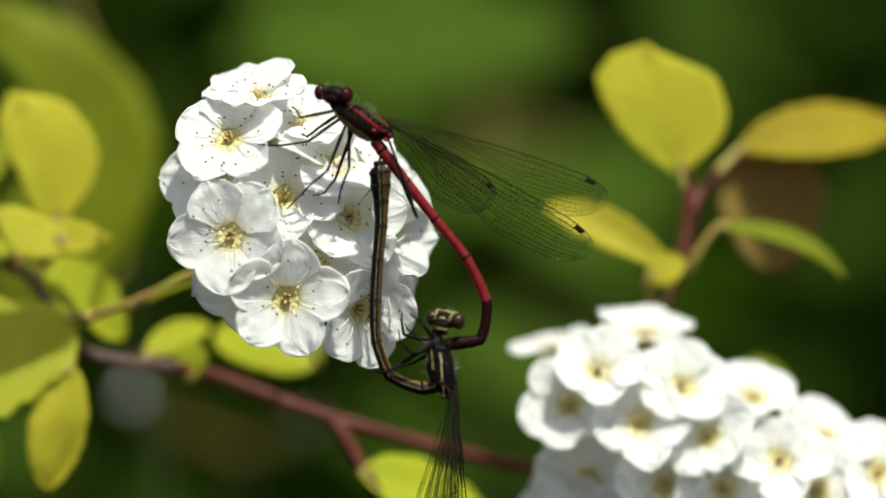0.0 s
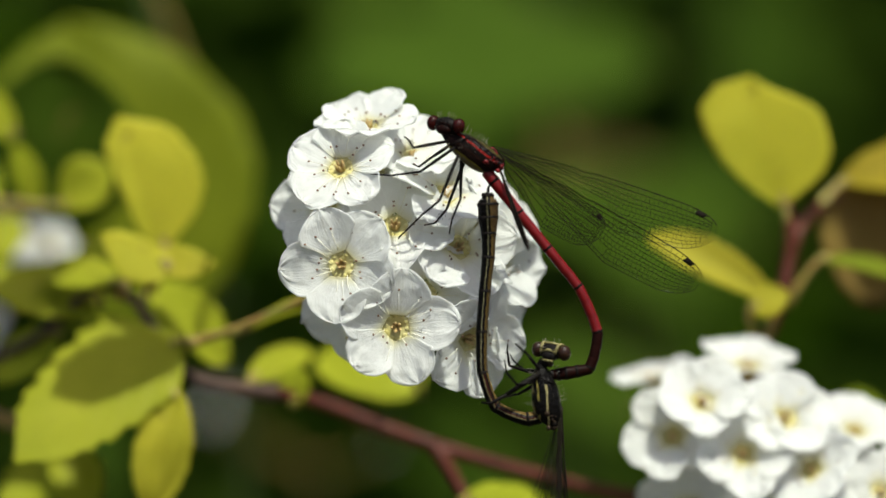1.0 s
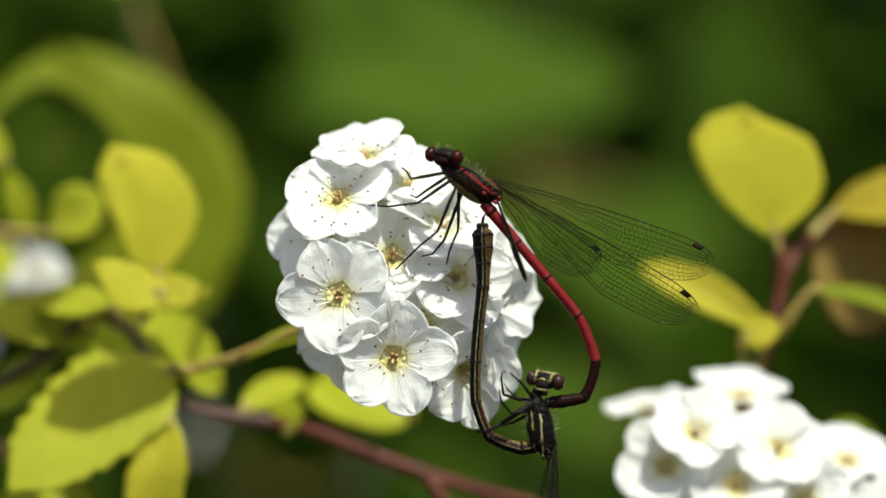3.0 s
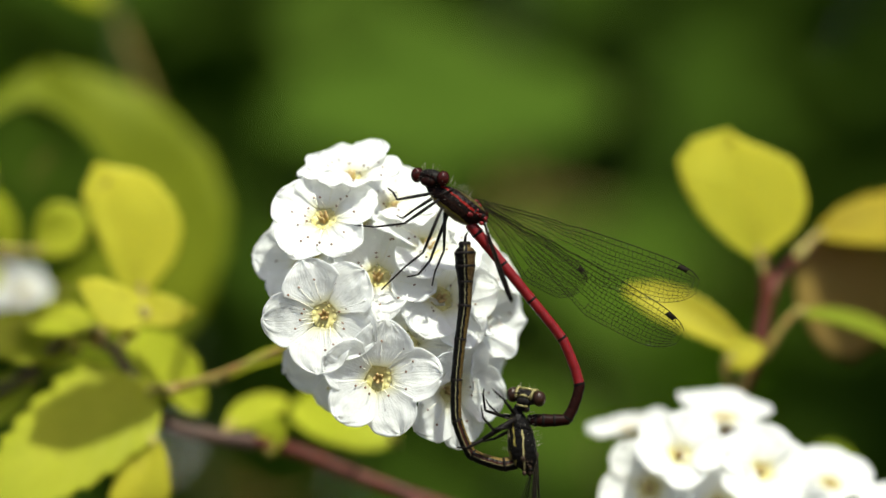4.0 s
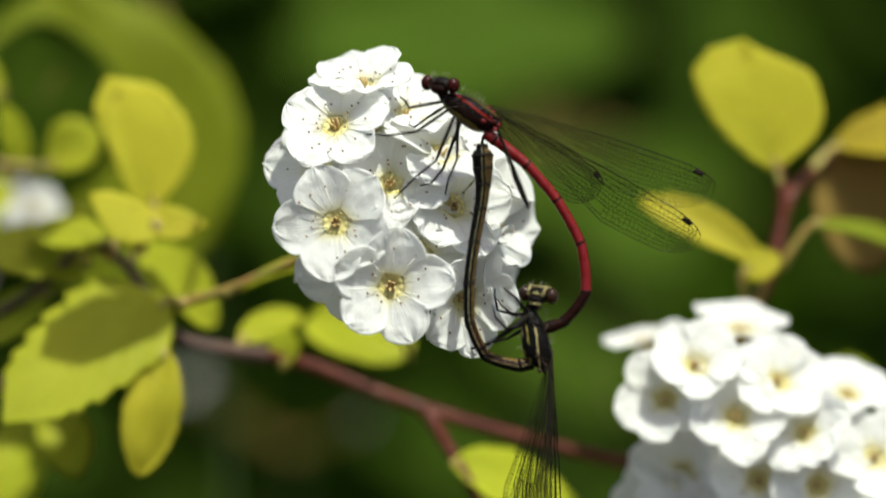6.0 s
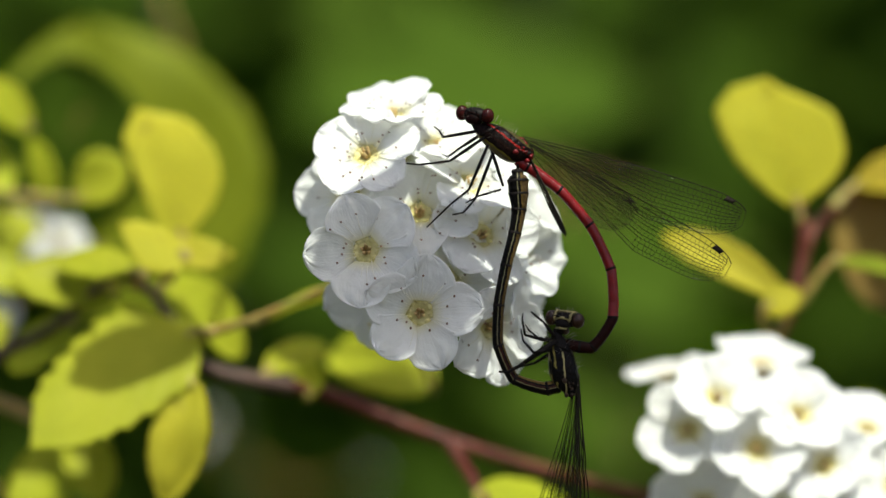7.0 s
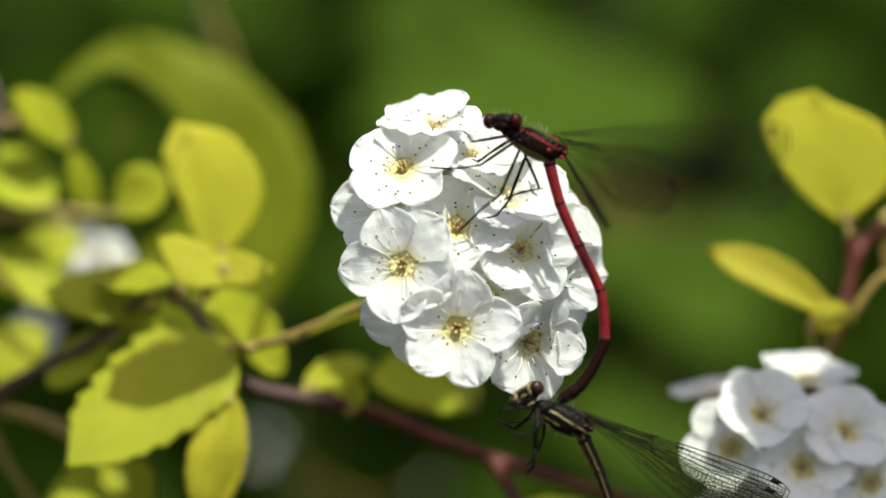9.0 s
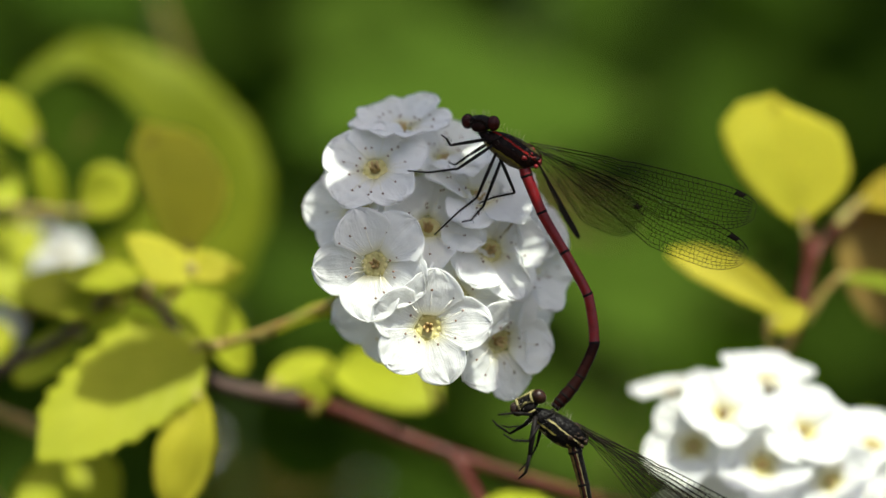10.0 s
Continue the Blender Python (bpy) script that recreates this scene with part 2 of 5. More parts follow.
# ---- mesh helpers ----
def mesh_of(bm, *materials):
    me = bpy.data.meshes.new("mesh")
    bm.normal_update()
    bm.to_mesh(me)
    bm.free()
    for m in materials:
        me.materials.append(m)
    for p in me.polygons:
        p.use_smooth = True
    return me


def part(name, data, parent, m=None, label="", materials=()):
    ob = new(name, mesh_of(data, *materials) if isinstance(data, bmesh.types.BMesh) else data)
    ob.parent = parent
    if m is not None:
        ob.matrix_basis = m
    return tagged(ob, label)


def thing(name, place, label, category, group=""):
    ob = new(name)
    ob.empty_display_size = 0.005
    ob.location = place
    return tagged(ob, label, category, group)


def add_sheet(bm, f, nu, nv, thick, slot=0):
    """A thin closed sheet: f(u, v) gives its middle surface for u, v in 0..1; u, v become its UVs."""
    uv = bm.loops.layers.uv.verify()
    pts = [[Vector(f(i / nu, j / nv)) for j in range(nv + 1)] for i in range(nu + 1)]
    sides = []
    for s in (0.5, -0.5):
        rows = []
        for i in range(nu + 1):
            row = []
            for j in range(nv + 1):
                a = pts[min(i + 1, nu)][j] - pts[max(i - 1, 0)][j]
                b = pts[i][min(j + 1, nv)] - pts[i][max(j - 1, 0)]
                n = a.cross(b)
                n = n.normalized() if n.length > 1e-15 else Vector((0, 0, 1))
                row.append(bm.verts.new(pts[i][j] + n * thick * s))
            rows.append(row)
        sides.append(rows)

    def quad(vs, uvs):
        face = bm.faces.new(vs)
        face.material_index = slot
        for loop, c in zip(face.loops, uvs):
            loop[uv].uv = c

    top, low = sides
    for i in range(nu):
        for j in range(nv):
            c = [(i / nu, j / nv), ((i + 1) / nu, j / nv), ((i + 1) / nu, (j + 1) / nv), (i / nu, (j + 1) / nv)]
            k = [(i, j), (i + 1, j), (i + 1, j + 1), (i, j + 1)]
            quad([top[a][b] for a, b in k], c)
            quad([low[a][b] for a, b in reversed(k)], c[::-1])
    ring = [(i, 0) for i in range(nu)] + [(nu, j) for j in range(nv)] + [(i, nv) for i in range(nu, 0, -1)] + [(0, j) for j in range(nv, 0, -1)]
    for (a, b), (c, d) in zip(ring, ring[1:] + ring[:1]):
        quad([low[a][b], low[c][d], top[c][d], top[a][b]], [(a / nu, b / nv), (c / nu, d / nv), (c / nu, d / nv), (a / nu, b / nv)])
    return bm


def add_tube(bm, points, radii, sides=8, slot=0, flat=1.0):
    """A tapered tube along points, closed at both ends."""
    points = [Vector(p) for p in points]
    if not isinstance(radii, (list, tuple)):
        radii = [radii] * len(points)
    rings, ref = [], None
    for i, p in enumerate(points):
        d = (points[min(i + 1, len(points) - 1)] - points[max(i - 1, 0)]).normalized()
        if ref is None:
            ref = d.orthogonal().normalized()
        ref = (ref - d * ref.dot(d)).normalized()
        other = d.cross(ref)
        rings.append([bm.verts.new(p + (ref * math.cos(a) + other * math.sin(a) * flat) * radii[i]) for a in (2 * math.pi * k / sides for k in range(sides))])
    for a, b in zip(rings, rings[1:]):
        for k in range(sides):
            bm.faces.new((a[k], a[(k + 1) % sides], b[(k + 1) % sides], b[k])).material_index = slot
    bm.faces.new(rings[0][::-1]).material_index = slot
    bm.faces.new(rings[-1]).material_index = slot
    return bm


def add_ball(bm, centre, size, slot=0, u=10, v=7):
    made = bmesh.ops.create_uvsphere(bm, u_segments=u, v_segments=v, radius=1.0)["verts"]
    for w in made:
        w.co = Vector((w.co.x * size[0], w.co.y * size[1], w.co.z * size[2])) + Vector(centre)
    for face in {f for w in made for f in w.link_faces}:
        face.material_index = slot
    return bm


def smooth_line(points, steps=5):
    """Points along a soft curve through the given ones."""
    p = [Vector(q) for q in points]
    p = [p[0] * 2 - p[1]] + p + [p[-1] * 2 - p[-2]]
    out = []
    for a, b, c, d in zip(p, p[1:], p[2:], p[3:]):
        for k in range(steps):
            t = k / steps
            out.append(0.5 * (2 * b + (c - a) * t + (2 * a - 5 * b + 4 * c - d) * t * t + (3 * b - a - 3 * c + d) * t ** 3))
    return out + [p[-2]]


def facing(normal, place, spin=0.0):
    """A pose whose z axis looks along normal."""
    return Matrix.Translation(place) @ Vector(normal).to_track_quat("Z", "Y").to_matrix().to_4x4() @ Matrix.Rotation(spin, 4, "Z")


# ---- ground and far growth ----
def build_ground():
    bm = bmesh.new()
    n = 40
    for i in range(n + 1):
        for j in range(n + 1):
            x, y = ((2 * i / n - 1) ** 3) * 60, ((2 * j / n - 1) ** 3) * 60
            bm.verts.new((x, y, 0.02 * noise.noise((x * 3, y * 3, 0))))
    bm.verts.ensure_lookup_table()
    for i in range(n):
        for j in range(n):
            a = i * (n + 1) + j
            bm.faces.new([bm.verts[k] for k in (a, a + n + 1, a + n + 2, a + 1)])
    ob = new("ground", mesh_of(bm, M_SOIL))
    tagged(ob, "bare dark soil under the shrubs", "ground", kind="structure")


build_ground()


def leaf_surface(length, width, bend=0.15, fold=0.12, teeth=6, tooth=0.06, blunt=1.0, full=0.6, twist=0.0, wave=0.04, seed=0.0, sides=None):
    """Middle surface of a leaf that grows along +x with its upper face to +z. sides: half widths of its two halves from
    base to tip, as shares of the width, for a leaf of uneven outline."""
    def half(u, s):
        if sides is None:
            return (math.sin(math.pi * min(1.0, u) ** blunt) ** full if 0 < u < 1 else 0.0) / 2
        row = sides[0 if s > 0 else 1]
        x = u * (len(row) - 1)
        k = min(int(x), len(row) - 2)
        p = [row[max(0, k - 1)], row[k], row[k + 1], row[min(len(row) - 1, k + 2)]]
        t = x - k
        return 0.5 * (2 * p[1] + (p[2] - p[0]) * t + (2 * p[0] - 5 * p[1] + 4 * p[2] - p[3]) * t * t + (3 * p[1] - p[0] - 3 * p[2] + p[3]) * t ** 3)

    def f(u, v):
        s = 2 * v - 1
        w = width * max(half(u, s), 0.01)
        if u > 0.22 and abs(s) > 0.6:
            saw = 1 - (u * teeth + 0.25 * math.sin(9 * u + seed) + (0.4 if s > 0 else 0.0)) % 1
            w *= 1 - 2 * tooth * saw * ((abs(s) - 0.6) / 0.4) * (0.7 + 0.6 * noise.noise((int(u * teeth) * 1.7, s * 2, seed)))
        y = s * w
        z = fold * abs(y) + wave * width * (math.sin(5 * u + 3 * s + seed) * abs(s) + 0.8 * noise.noise((u * 3.5, s * 1.6, seed)) * u)
        z += 0.006 * width * math.cos(2 * math.pi * 6 * (u - 0.30 * abs(s))) * min(1.0, 3 * abs(s)) * (1 - u)
        ang = bend * 2 * u
        x = length * (math.sin(ang) / (2 * bend) if abs(bend) > 1e-4 else u)
        zz = -length * ((1 - math.cos(ang)) / (2 * bend) if abs(bend) > 1e-4 else 0)
        a = twist * u
        y, z = y * math.cos(a) - z * math.sin(a), y * math.sin(a) + z * math.cos(a)
        return Vector((x + z * math.sin(ang), y, zz + z * math.cos(ang))) * MM
    return f


def leaf_pose(base, tip, normal):
    x = (Vector(tip) - Vector(base)).normalized()
    n = Vector(normal)
    z = (n - x * n.dot(x)).normalized()
    y = z.cross(x)
    m = Matrix((x, y, z)).transposed().to_4x4()
    return m


def add_leaf(parent, base, tip, width, normal, material=None, stalk=None, root=(0, 0, 0), name="leaf", label="", **shape):
    """A leaf blade from base to tip (millimetres), with a stalk back to the twig."""
    material = material or M_LIME
    base, tip = Vector(base), Vector(tip)
    length = (tip - base).length
    m = leaf_pose(base, tip, normal)
    bm = bmesh.new()
    shape.setdefault("seed", base.x)
    add_sheet(bm, leaf_surface(length, width, **shape), 64, 16, 0.20 * MM)
    inv = m.inverted()
    if stalk is not None:
        end = inv @ (Vector(stalk) - base)
        mid = end * 0.5 + Vector((0.0, 0.0, 0.08 * end.length))
        add_tube(bm, smooth_line([end * MM, mid * MM, Vector((0.0, 0, 0.1)) * MM, Vector((1.2, 0, 0.1)) * MM], 4), [0.55 * MM] * 4 + [0.42 * MM] * 8 + [0.3 * MM], 6, 1)
    add_tube(bm, [f * 1.0 + Vector((0, 0, -0.12 * MM)) for f in (leaf_surface(length, width, **shape)(k / 10, 0.5) for k in range(10))],
             [0.34 * MM * (1 - k / 11) for k in range(10)], 5, 0)
    m = Matrix.Translation(at(base) - at(root)) @ m
    return part(name, bm, parent, m, label, (material, M_STALK))


# ---- the shrub's branch with its leaves ----
def twig(parent, points, radii, material, name="twig", root=(0, 0, 0), label=""):
    line = smooth_line([Vector(p) - Vector(root) for p in points], 5)
    n = len(line) - 1
    rr = []
    for i in range(n + 1):
        x = i / n * (len(radii) - 1)
        k = min(int(x), len(radii) - 2)
        r = radii[k] + (radii[k + 1] - radii[k]) * (x - k)
        rr.append(r * MM * (1 + 0.10 * noise.noise((i * 0.7, r, 3.1))))
    return part(name, add_tube(bmesh.new(), [p * MM for p in line], rr, 10), parent, None, label, (material,))


ORIGIN = at((0, 0, 0))
branch = thing("shrub_branch", ORIGIN, "arching reddish shrub branch with golden-green toothed leaves", "branch")
twig(branch, [(-126.2, 190.0, -107.0), (-90.5, 90.0, -32.4), (-62.3, 50.0, -11.6), (-48.4, 41.0, -4.0), (-41.4, 38.0, 1.5), (-36.6, 36.0, -0.8), (-32.1, 35.0, -7.9), (-25.3, 36.0, -10.0), (-21.6, 38.0, -10.6)], [2.2, 1.1, 0.5, 0.6, 0.8, 1.0], M_BARK, "old_wood")
twig(branch, [(-25.3, 36.0, -10.0), (-18.0, 40.0, -11.4), (-10.4, 41.0, -14.4), (-4.0, 40.0, -16.7), (3.5, 41.0, -19.1), (12.5, 43.0, -21.6), (22.2, 46.0, -24.0), (32.7, 50.0, -26.5)], [0.80, 0.84, 0.84, 0.80, 0.78, 0.74], M_TWIG)
twig(branch, [(-62.3, 50.0, -11.6), (-65.0, 60.0, 9.3), (-61.5, 58.0, 22.5), (-66.5, 70.0, 32.5)], [1.2, 0.9, 0.6, 0.4], M_BARK, "side_twig")
twig(branch, [(-4.0, 40.0, -16.7), (-2.5, 38.0, -19.1), (-0.5, 34.0, -22.3), (2.8, 32.0, -27.8), (7.3, 34.0, -34.3)], [0.9, 0.75, 0.6, 0.4], M_TWIG, "side_twig")
twig(branch, [(-31.9, 36.0, -8.0), (-32.8, 37.0, -5.9), (-30.0, 32.0, -4.6), (-25.4, 28.0, -3.3), (-21.0, 24.8, -1.5), (-17.3, 22.2, 0.1), (-12.3, 18.8, 2.5), (-7.1, 15.1, 4.7)], [0.7, 0.55, 0.5, 0.45, 0.5], M_STALK, "flower_stalk")
add_leaf(branch, (-34.2, 42.0, 5.8), (-38.9, 40.0, 20.5), 9.6, (0.12, -0.93, 0.25), M_YELLOW, stalk=(-39.8, 37.0, 0.5), tooth=0.03, teeth=8, fold=0.08, bend=0.10, wave=0.03, sides=((0.04, 0.22, 0.26, 0.28, 0.29, 0.27, 0.05), (0.10, 0.48, 0.68, 0.72, 0.66, 0.50, 0.04)), label="upright blunt yellow leaf")
add_leaf(branch, (-32.9, 33.0, 3.8), (-40.3, 31.5, 7.3), 6.3, (0.03, -0.92, 0.35), M_YELLOW, stalk=(-35.6, 36.0, 1.0), bend=0.03, fold=0.02, wave=0.015, tooth=0.03, teeth=5, sides=((0.32, 0.50, 0.58, 0.58, 0.44, 0.26, 0.03), (0.15, 0.22, 0.25, 0.26, 0.24, 0.17, 0.03)), label="small yellow leaf with one square corner")
add_leaf(branch, (-33.8, 33.0, 3.4), (-27.7, 32.0, 4.1), 6.3, (0.0, -0.90, 0.42), M_YELLOW, stalk=(-35.6, 36.0, 1.0), bend=0.04, fold=0.03, wave=0.015, tooth=0.02, sides=((0.30, 0.40, 0.40, 0.34, 0.26, 0.14, 0.02), (0.14, 0.19, 0.23, 0.25, 0.21, 0.12, 0.02)))
add_leaf(branch, (-38.6, 35.0, 1.8), (-48.0, 38.0, 4.3), 5.6, (0.1, -0.7, 0.75), stalk=(-38.5, 37.0, 0.1), fold=0.25)
add_leaf(branch, (-32.0, 33.0, -4.5), (-49.5, 25.0, -16.5), 13.6, (-0.18, -0.90, 0.38), stalk=(-29.8, 29.0, -4.7), teeth=8, tooth=0.10, fold=0.01, bend=0.08, wave=0.015, sides=((0.10, 0.37, 0.41, 0.41, 0.36, 0.25, 0.03), (0.10, 0.55, 0.60, 0.57, 0.50, 0.36, 0.02)), name="broad_leaf", label="broad serrated yellow-green leaf")
add_leaf(branch, (-32.2, 30.0, -9.9), (-34.8, 25.0, -22.5), 6.6, (0.1, -0.8, 0.5), M_YELLOW, stalk=(-32.1, 35.0, -7.9), bend=0.35, tooth=0.06, fold=0.2, wave=0.09)
add_leaf(branch, (-35.8, 38.0, 1.3), (-25.5, 42.0, -6.3), 8.2, (0.2, -0.75, 0.65), stalk=(-36.6, 36.0, -0.8), bend=0.2)
add_leaf(branch, (-5.8, 48.0, -10.9), (-18.1, 52.0, -3.8), 8.6, (-0.1, -0.8, 0.55), M_LIME, stalk=(-12.3, 18.8, 2.5), bend=0.35, fold=0.14, full=0.45)
add_leaf(branch, (-19.8, 39.0, -12.0), (-19.5, 38.0, -7.8), 3.6, (0.0, -1, 0.2), stalk=(-19.2, 40.0, -11.2), tooth=0.0, blunt=1.2, name="leaf_bud")
add_leaf(branch, (-23.8, 26.9, -3.1), (-15.6, 21.1, 0.8), 3.4, (0.0, -0.6, 0.8), stalk=(-25.4, 27.9, -3.7), fold=0.3, tooth=0.02)
add_leaf(branch, (-24.4, 37.5, -9.0), (-17.8, 44.0, -4.8), 4.8, (0.0, -0.7, 0.7), stalk=(-24.7, 36.0, -10.0))
add_leaf(branch, (-1.1, 33.0, -22.6), (17.0, 38.0, -26.9), 10.0, (-0.05, -0.75, 0.7), stalk=(-0.5, 33.0, -22.3), bend=0.3, fold=0.12)
add_leaf(branch, (-41.3, 40.0, -0.5), (-53.1, 38.0, 2.6), 7.5, (-0.1, -0.8, 0.6), stalk=(-41.4, 38.0, 1.5))
add_leaf(branch, (-46.1, 43.0, -3.7), (-54.0, 40.0, -7.5), 6.0, (0.1, -0.7, 0.7), stalk=(-47.2, 42.0, -3.7), bend=0.3)
add_leaf(branch, (-46.4, 46.0, -16.0), (-42.8, 42.0, -23.5), 6.5, (0.2, -0.8, 0.6), stalk=(-61.7, 50.0, -11.2))
add_leaf(branch, (-48.1, 50.0, -16.7), (-52.1, 40.0, -27.7), 8.0, (-0.2, -0.8, 0.6), stalk=(-62.0, 50.0, -11.4), bend=0.3)
add_leaf(branch, (-47.5, 56.0, 10.8), (-42.0, 54.0, 15.4), 6.8, (0.0, -0.9, 0.4), stalk=(-64.7, 60.0, 12.0), blunt=1.2)
for base, tip, width, stalk in (((-62.7, 62.0, 7.4), (-54.0, 56.0, 1.3), 8.0, (-64.9, 60.0, 8.7)), ((-63.4, 62.0, 18.0), (-55.3, 56.0, 12.5), 8.0, (-63.1, 60.0, 17.9)), ((-62.0, 52.0, -8.4), (-55.7, 54.0, -1.9), 7.0, (-63.0, 52.0, -7.8)), ((-55.4, 56.0, -24.2), (-48.8, 50.0, -19.0), 7.0, (-62.0, 50.0, -11.4)), ((-61.1, 70.0, 2.8), (-53.9, 72.0, 10.2), 6.5, (-64.9, 60.0, 8.7))):
    add_leaf(branch, base, tip, width, (0.1, -0.8, 0.55), stalk=stalk)
add_leaf(branch, (-50.5, 60.0, 10.3), (-52.1, 56.0, 17.8), 3.6, (0.3, -0.9, 0.3), stalk=(-64.7, 60.0, 10.6))
add_leaf(branch, (-53.2, 60.0, 19.2), (-58.3, 54.0, 24.9), 6.0, (0.2, -0.8, 0.5), stalk=(-61.7, 58.0, 21.8))
add_leaf(branch, (41.3, 52.0, -13.6), (49.2, 56.0, -13.7), 5.6, (0.1, -0.85, 0.5), M_PALE, stalk=(32.7, 50.0, -26.5), blunt=1.2)

shoot = thing("shrub_shoot", ORIGIN, "upright crimson shrub shoot with yellow leaves and one bronze leaf", "branch")
twig(shoot, [(30.4, 133.0, -81.3), (30.3, 73.0, -34.6), (31.1, 45.0, -15.3), (32.5, 40.0, -6.6), (34.8, 40.0, -0.6), (35.9, 41.0, 3.9), (36.0, 41.0, 7.0), (35.6, 41.0, 10.2)], [2.0, 1.5, 1.1, 0.95, 0.9, 0.8, 0.7, 0.5], M_TWIG)
twig(shoot, [(35.9, 41.0, 4.2), (37.4, 43.0, 7.4), (39.8, 46.0, 9.7), (42.3, 49.0, 10.9)], [0.8, 0.7, 0.55, 0.4], M_TWIG, "side_twig")
add_leaf(shoot, (35.3, 41.0, 9.9), (31.5, 39.0, 24.2), 14.6, (0.05, -0.95, 0.25), M_YELLOW, stalk=(35.9, 41.0, 7.7), tooth=0.01, teeth=5, fold=0.06, bend=0.10, wave=0.02, sides=((0.06, 0.17, 0.27, 0.35, 0.40, 0.43, 0.44, 0.42, 0.26), (0.06, 0.32, 0.44, 0.475, 0.475, 0.45, 0.31, 0.14, 0.03)), label="broad upright yellow leaf")
add_leaf(shoot, (34.0, 38.0, -0.9), (21.0, 35.0, 8.1), 5.0, (-0.25, -0.8, 0.55), M_YELLOW, stalk=(32.0, 40.0, -7.5), bend=0.30, fold=0.3, blunt=1.2)
add_leaf(shoot, (31.1, 37.0, -1.8), (35.1, 36.0, 0.1), 4.0, (0.0, -0.85, 0.45), M_YELLOW, stalk=(32.1, 40.0, -6.9), tooth=0.02)
add_leaf(shoot, (42.3, 48.0, 12.3), (62.3, 51.0, 18.2), 8.6, (0.1, -0.75, 0.65), M_AMBER, stalk=(39.8, 46.0, 9.7), bend=0.25, full=0.7)
add_leaf(shoot, (40.6, 49.0, 11.0), (54.0, 55.0, -0.2), 14.5, (-0.2, -0.85, 0.35), M_OLIVE, stalk=(38.7, 45.0, 8.7), bend=0.3, full=0.5, label="bronze-brown young leaf")
add_leaf(shoot, (39.2, 40.0, 3.6), (55.6, 38.0, 3.4), 3.4, (-0.05, -0.62, 0.78), M_PALE, stalk=(35.6, 41.0, -1.4), bend=0.50, fold=0.25, tooth=0.02, label="narrow drooping yellow leaf")


# a twig that hangs over the branch and sways in the wind; its leaves throw the moving shade
overhang = thing("overhanging_twig", at((10, -35, 75)), "leafy twig swaying over the broad leaf", "branch")
OVER = (10, -35, 75)
twig(overhang, [(-345, 250, -702), (-335, 245, -200), (-280, 230, 180), (-190, 190, 260), (-130, 110, 170), (-84, 60, 112), (-45, 45, 92), (-14, 12, 66)], [4.2, 3.4, 2.5, 1.8, 1.4, 1.1, 0.8, 0.5], M_SHADE, root=OVER)
add_leaf(overhang, (-16.4, -1.2, 58.1), (-32.0, -4.6, 51.1), 10.6, (-0.18, -0.90, 0.38), M_GREEN, stalk=(-14, 12, 66), root=OVER, tooth=0.14, teeth=7, fold=0.0, wave=0.01, sides=((0.05, 0.24, 0.27, 0.30, 0.30, 0.24, 0.05), (0.10, 0.44, 0.52, 0.52, 0.48, 0.40, 0.05)))
for base, tip, width in (((-90, 56, 108), (-112, 40, 104), 13.0), ((-80, 56, 110), (-64, 70, 104), 13.0)):
    add_leaf(overhang, base, tip, width, (0.1, -0.45, 0.88), M_GREEN, stalk=(-84, 60, 112), root=OVER, tooth=0.13, teeth=6, blunt=0.9)


# a larger leaf that the wind twice swings over the broad leaf
sail = thing("overhanging_twig", at((-40, 0, 78)), "twig with one broad leaf that the wind swings about", "branch")
SAIL = (-40, 0, 78)
twig(sail, [(-330, 90, -702), (-325, 85, -100), (-260, 60, 140), (-160, 25, 120), (-90, 5, 92), (-56, -3, 72)], [3.8, 3.2, 2.3, 1.6, 1.0, 0.6], M_SHADE, root=SAIL)
add_leaf(sail, (-35.0, -5.1, 47.6), (-13.0, -3.1, 60.5), 24.0, (-0.10, -0.80, 0.60), M_GREEN, stalk=(-56, -3, 72), root=SAIL, tooth=0.06, teeth=8, full=0.45)
twig(sail, [(-90, 5, 92), (-40, 30, 104), (20, 20, 92), (58, 3, 72)], [0.9, 0.8, 0.6, 0.4], M_SHADE, "side_twig", SAIL)
add_leaf(sail, (56, 2, 71), (34, 2, 70), 13.0, (0.1, -0.4, 0.9), M_GREEN, stalk=(58, 3, 72), root=SAIL)


# a third twig sways over the upright yellow leaf and shades it near the end
spray = thing("overhanging_twig", at((-30, 10, 80)), "thin leafy twig swaying above the yellow leaf", "branch")
SPRAY = (-30, 10, 80)
twig(spray, [(-260, 160, -702), (-255, 150, -100), (-200, 110, 130), (-120, 55, 120), (-60, 22, 92), (-38, 14, 82)], [3.6, 3.0, 2.2, 1.5, 0.9, 0.5], M_SHADE, root=SPRAY)
add_leaf(spray, (-19.9, 12.5, 57.5), (-27.8, 12.5, 75.2), 13.0, (0.05, -0.75, 0.60), M_GREEN, stalk=(-38, 14, 82), root=SPRAY)


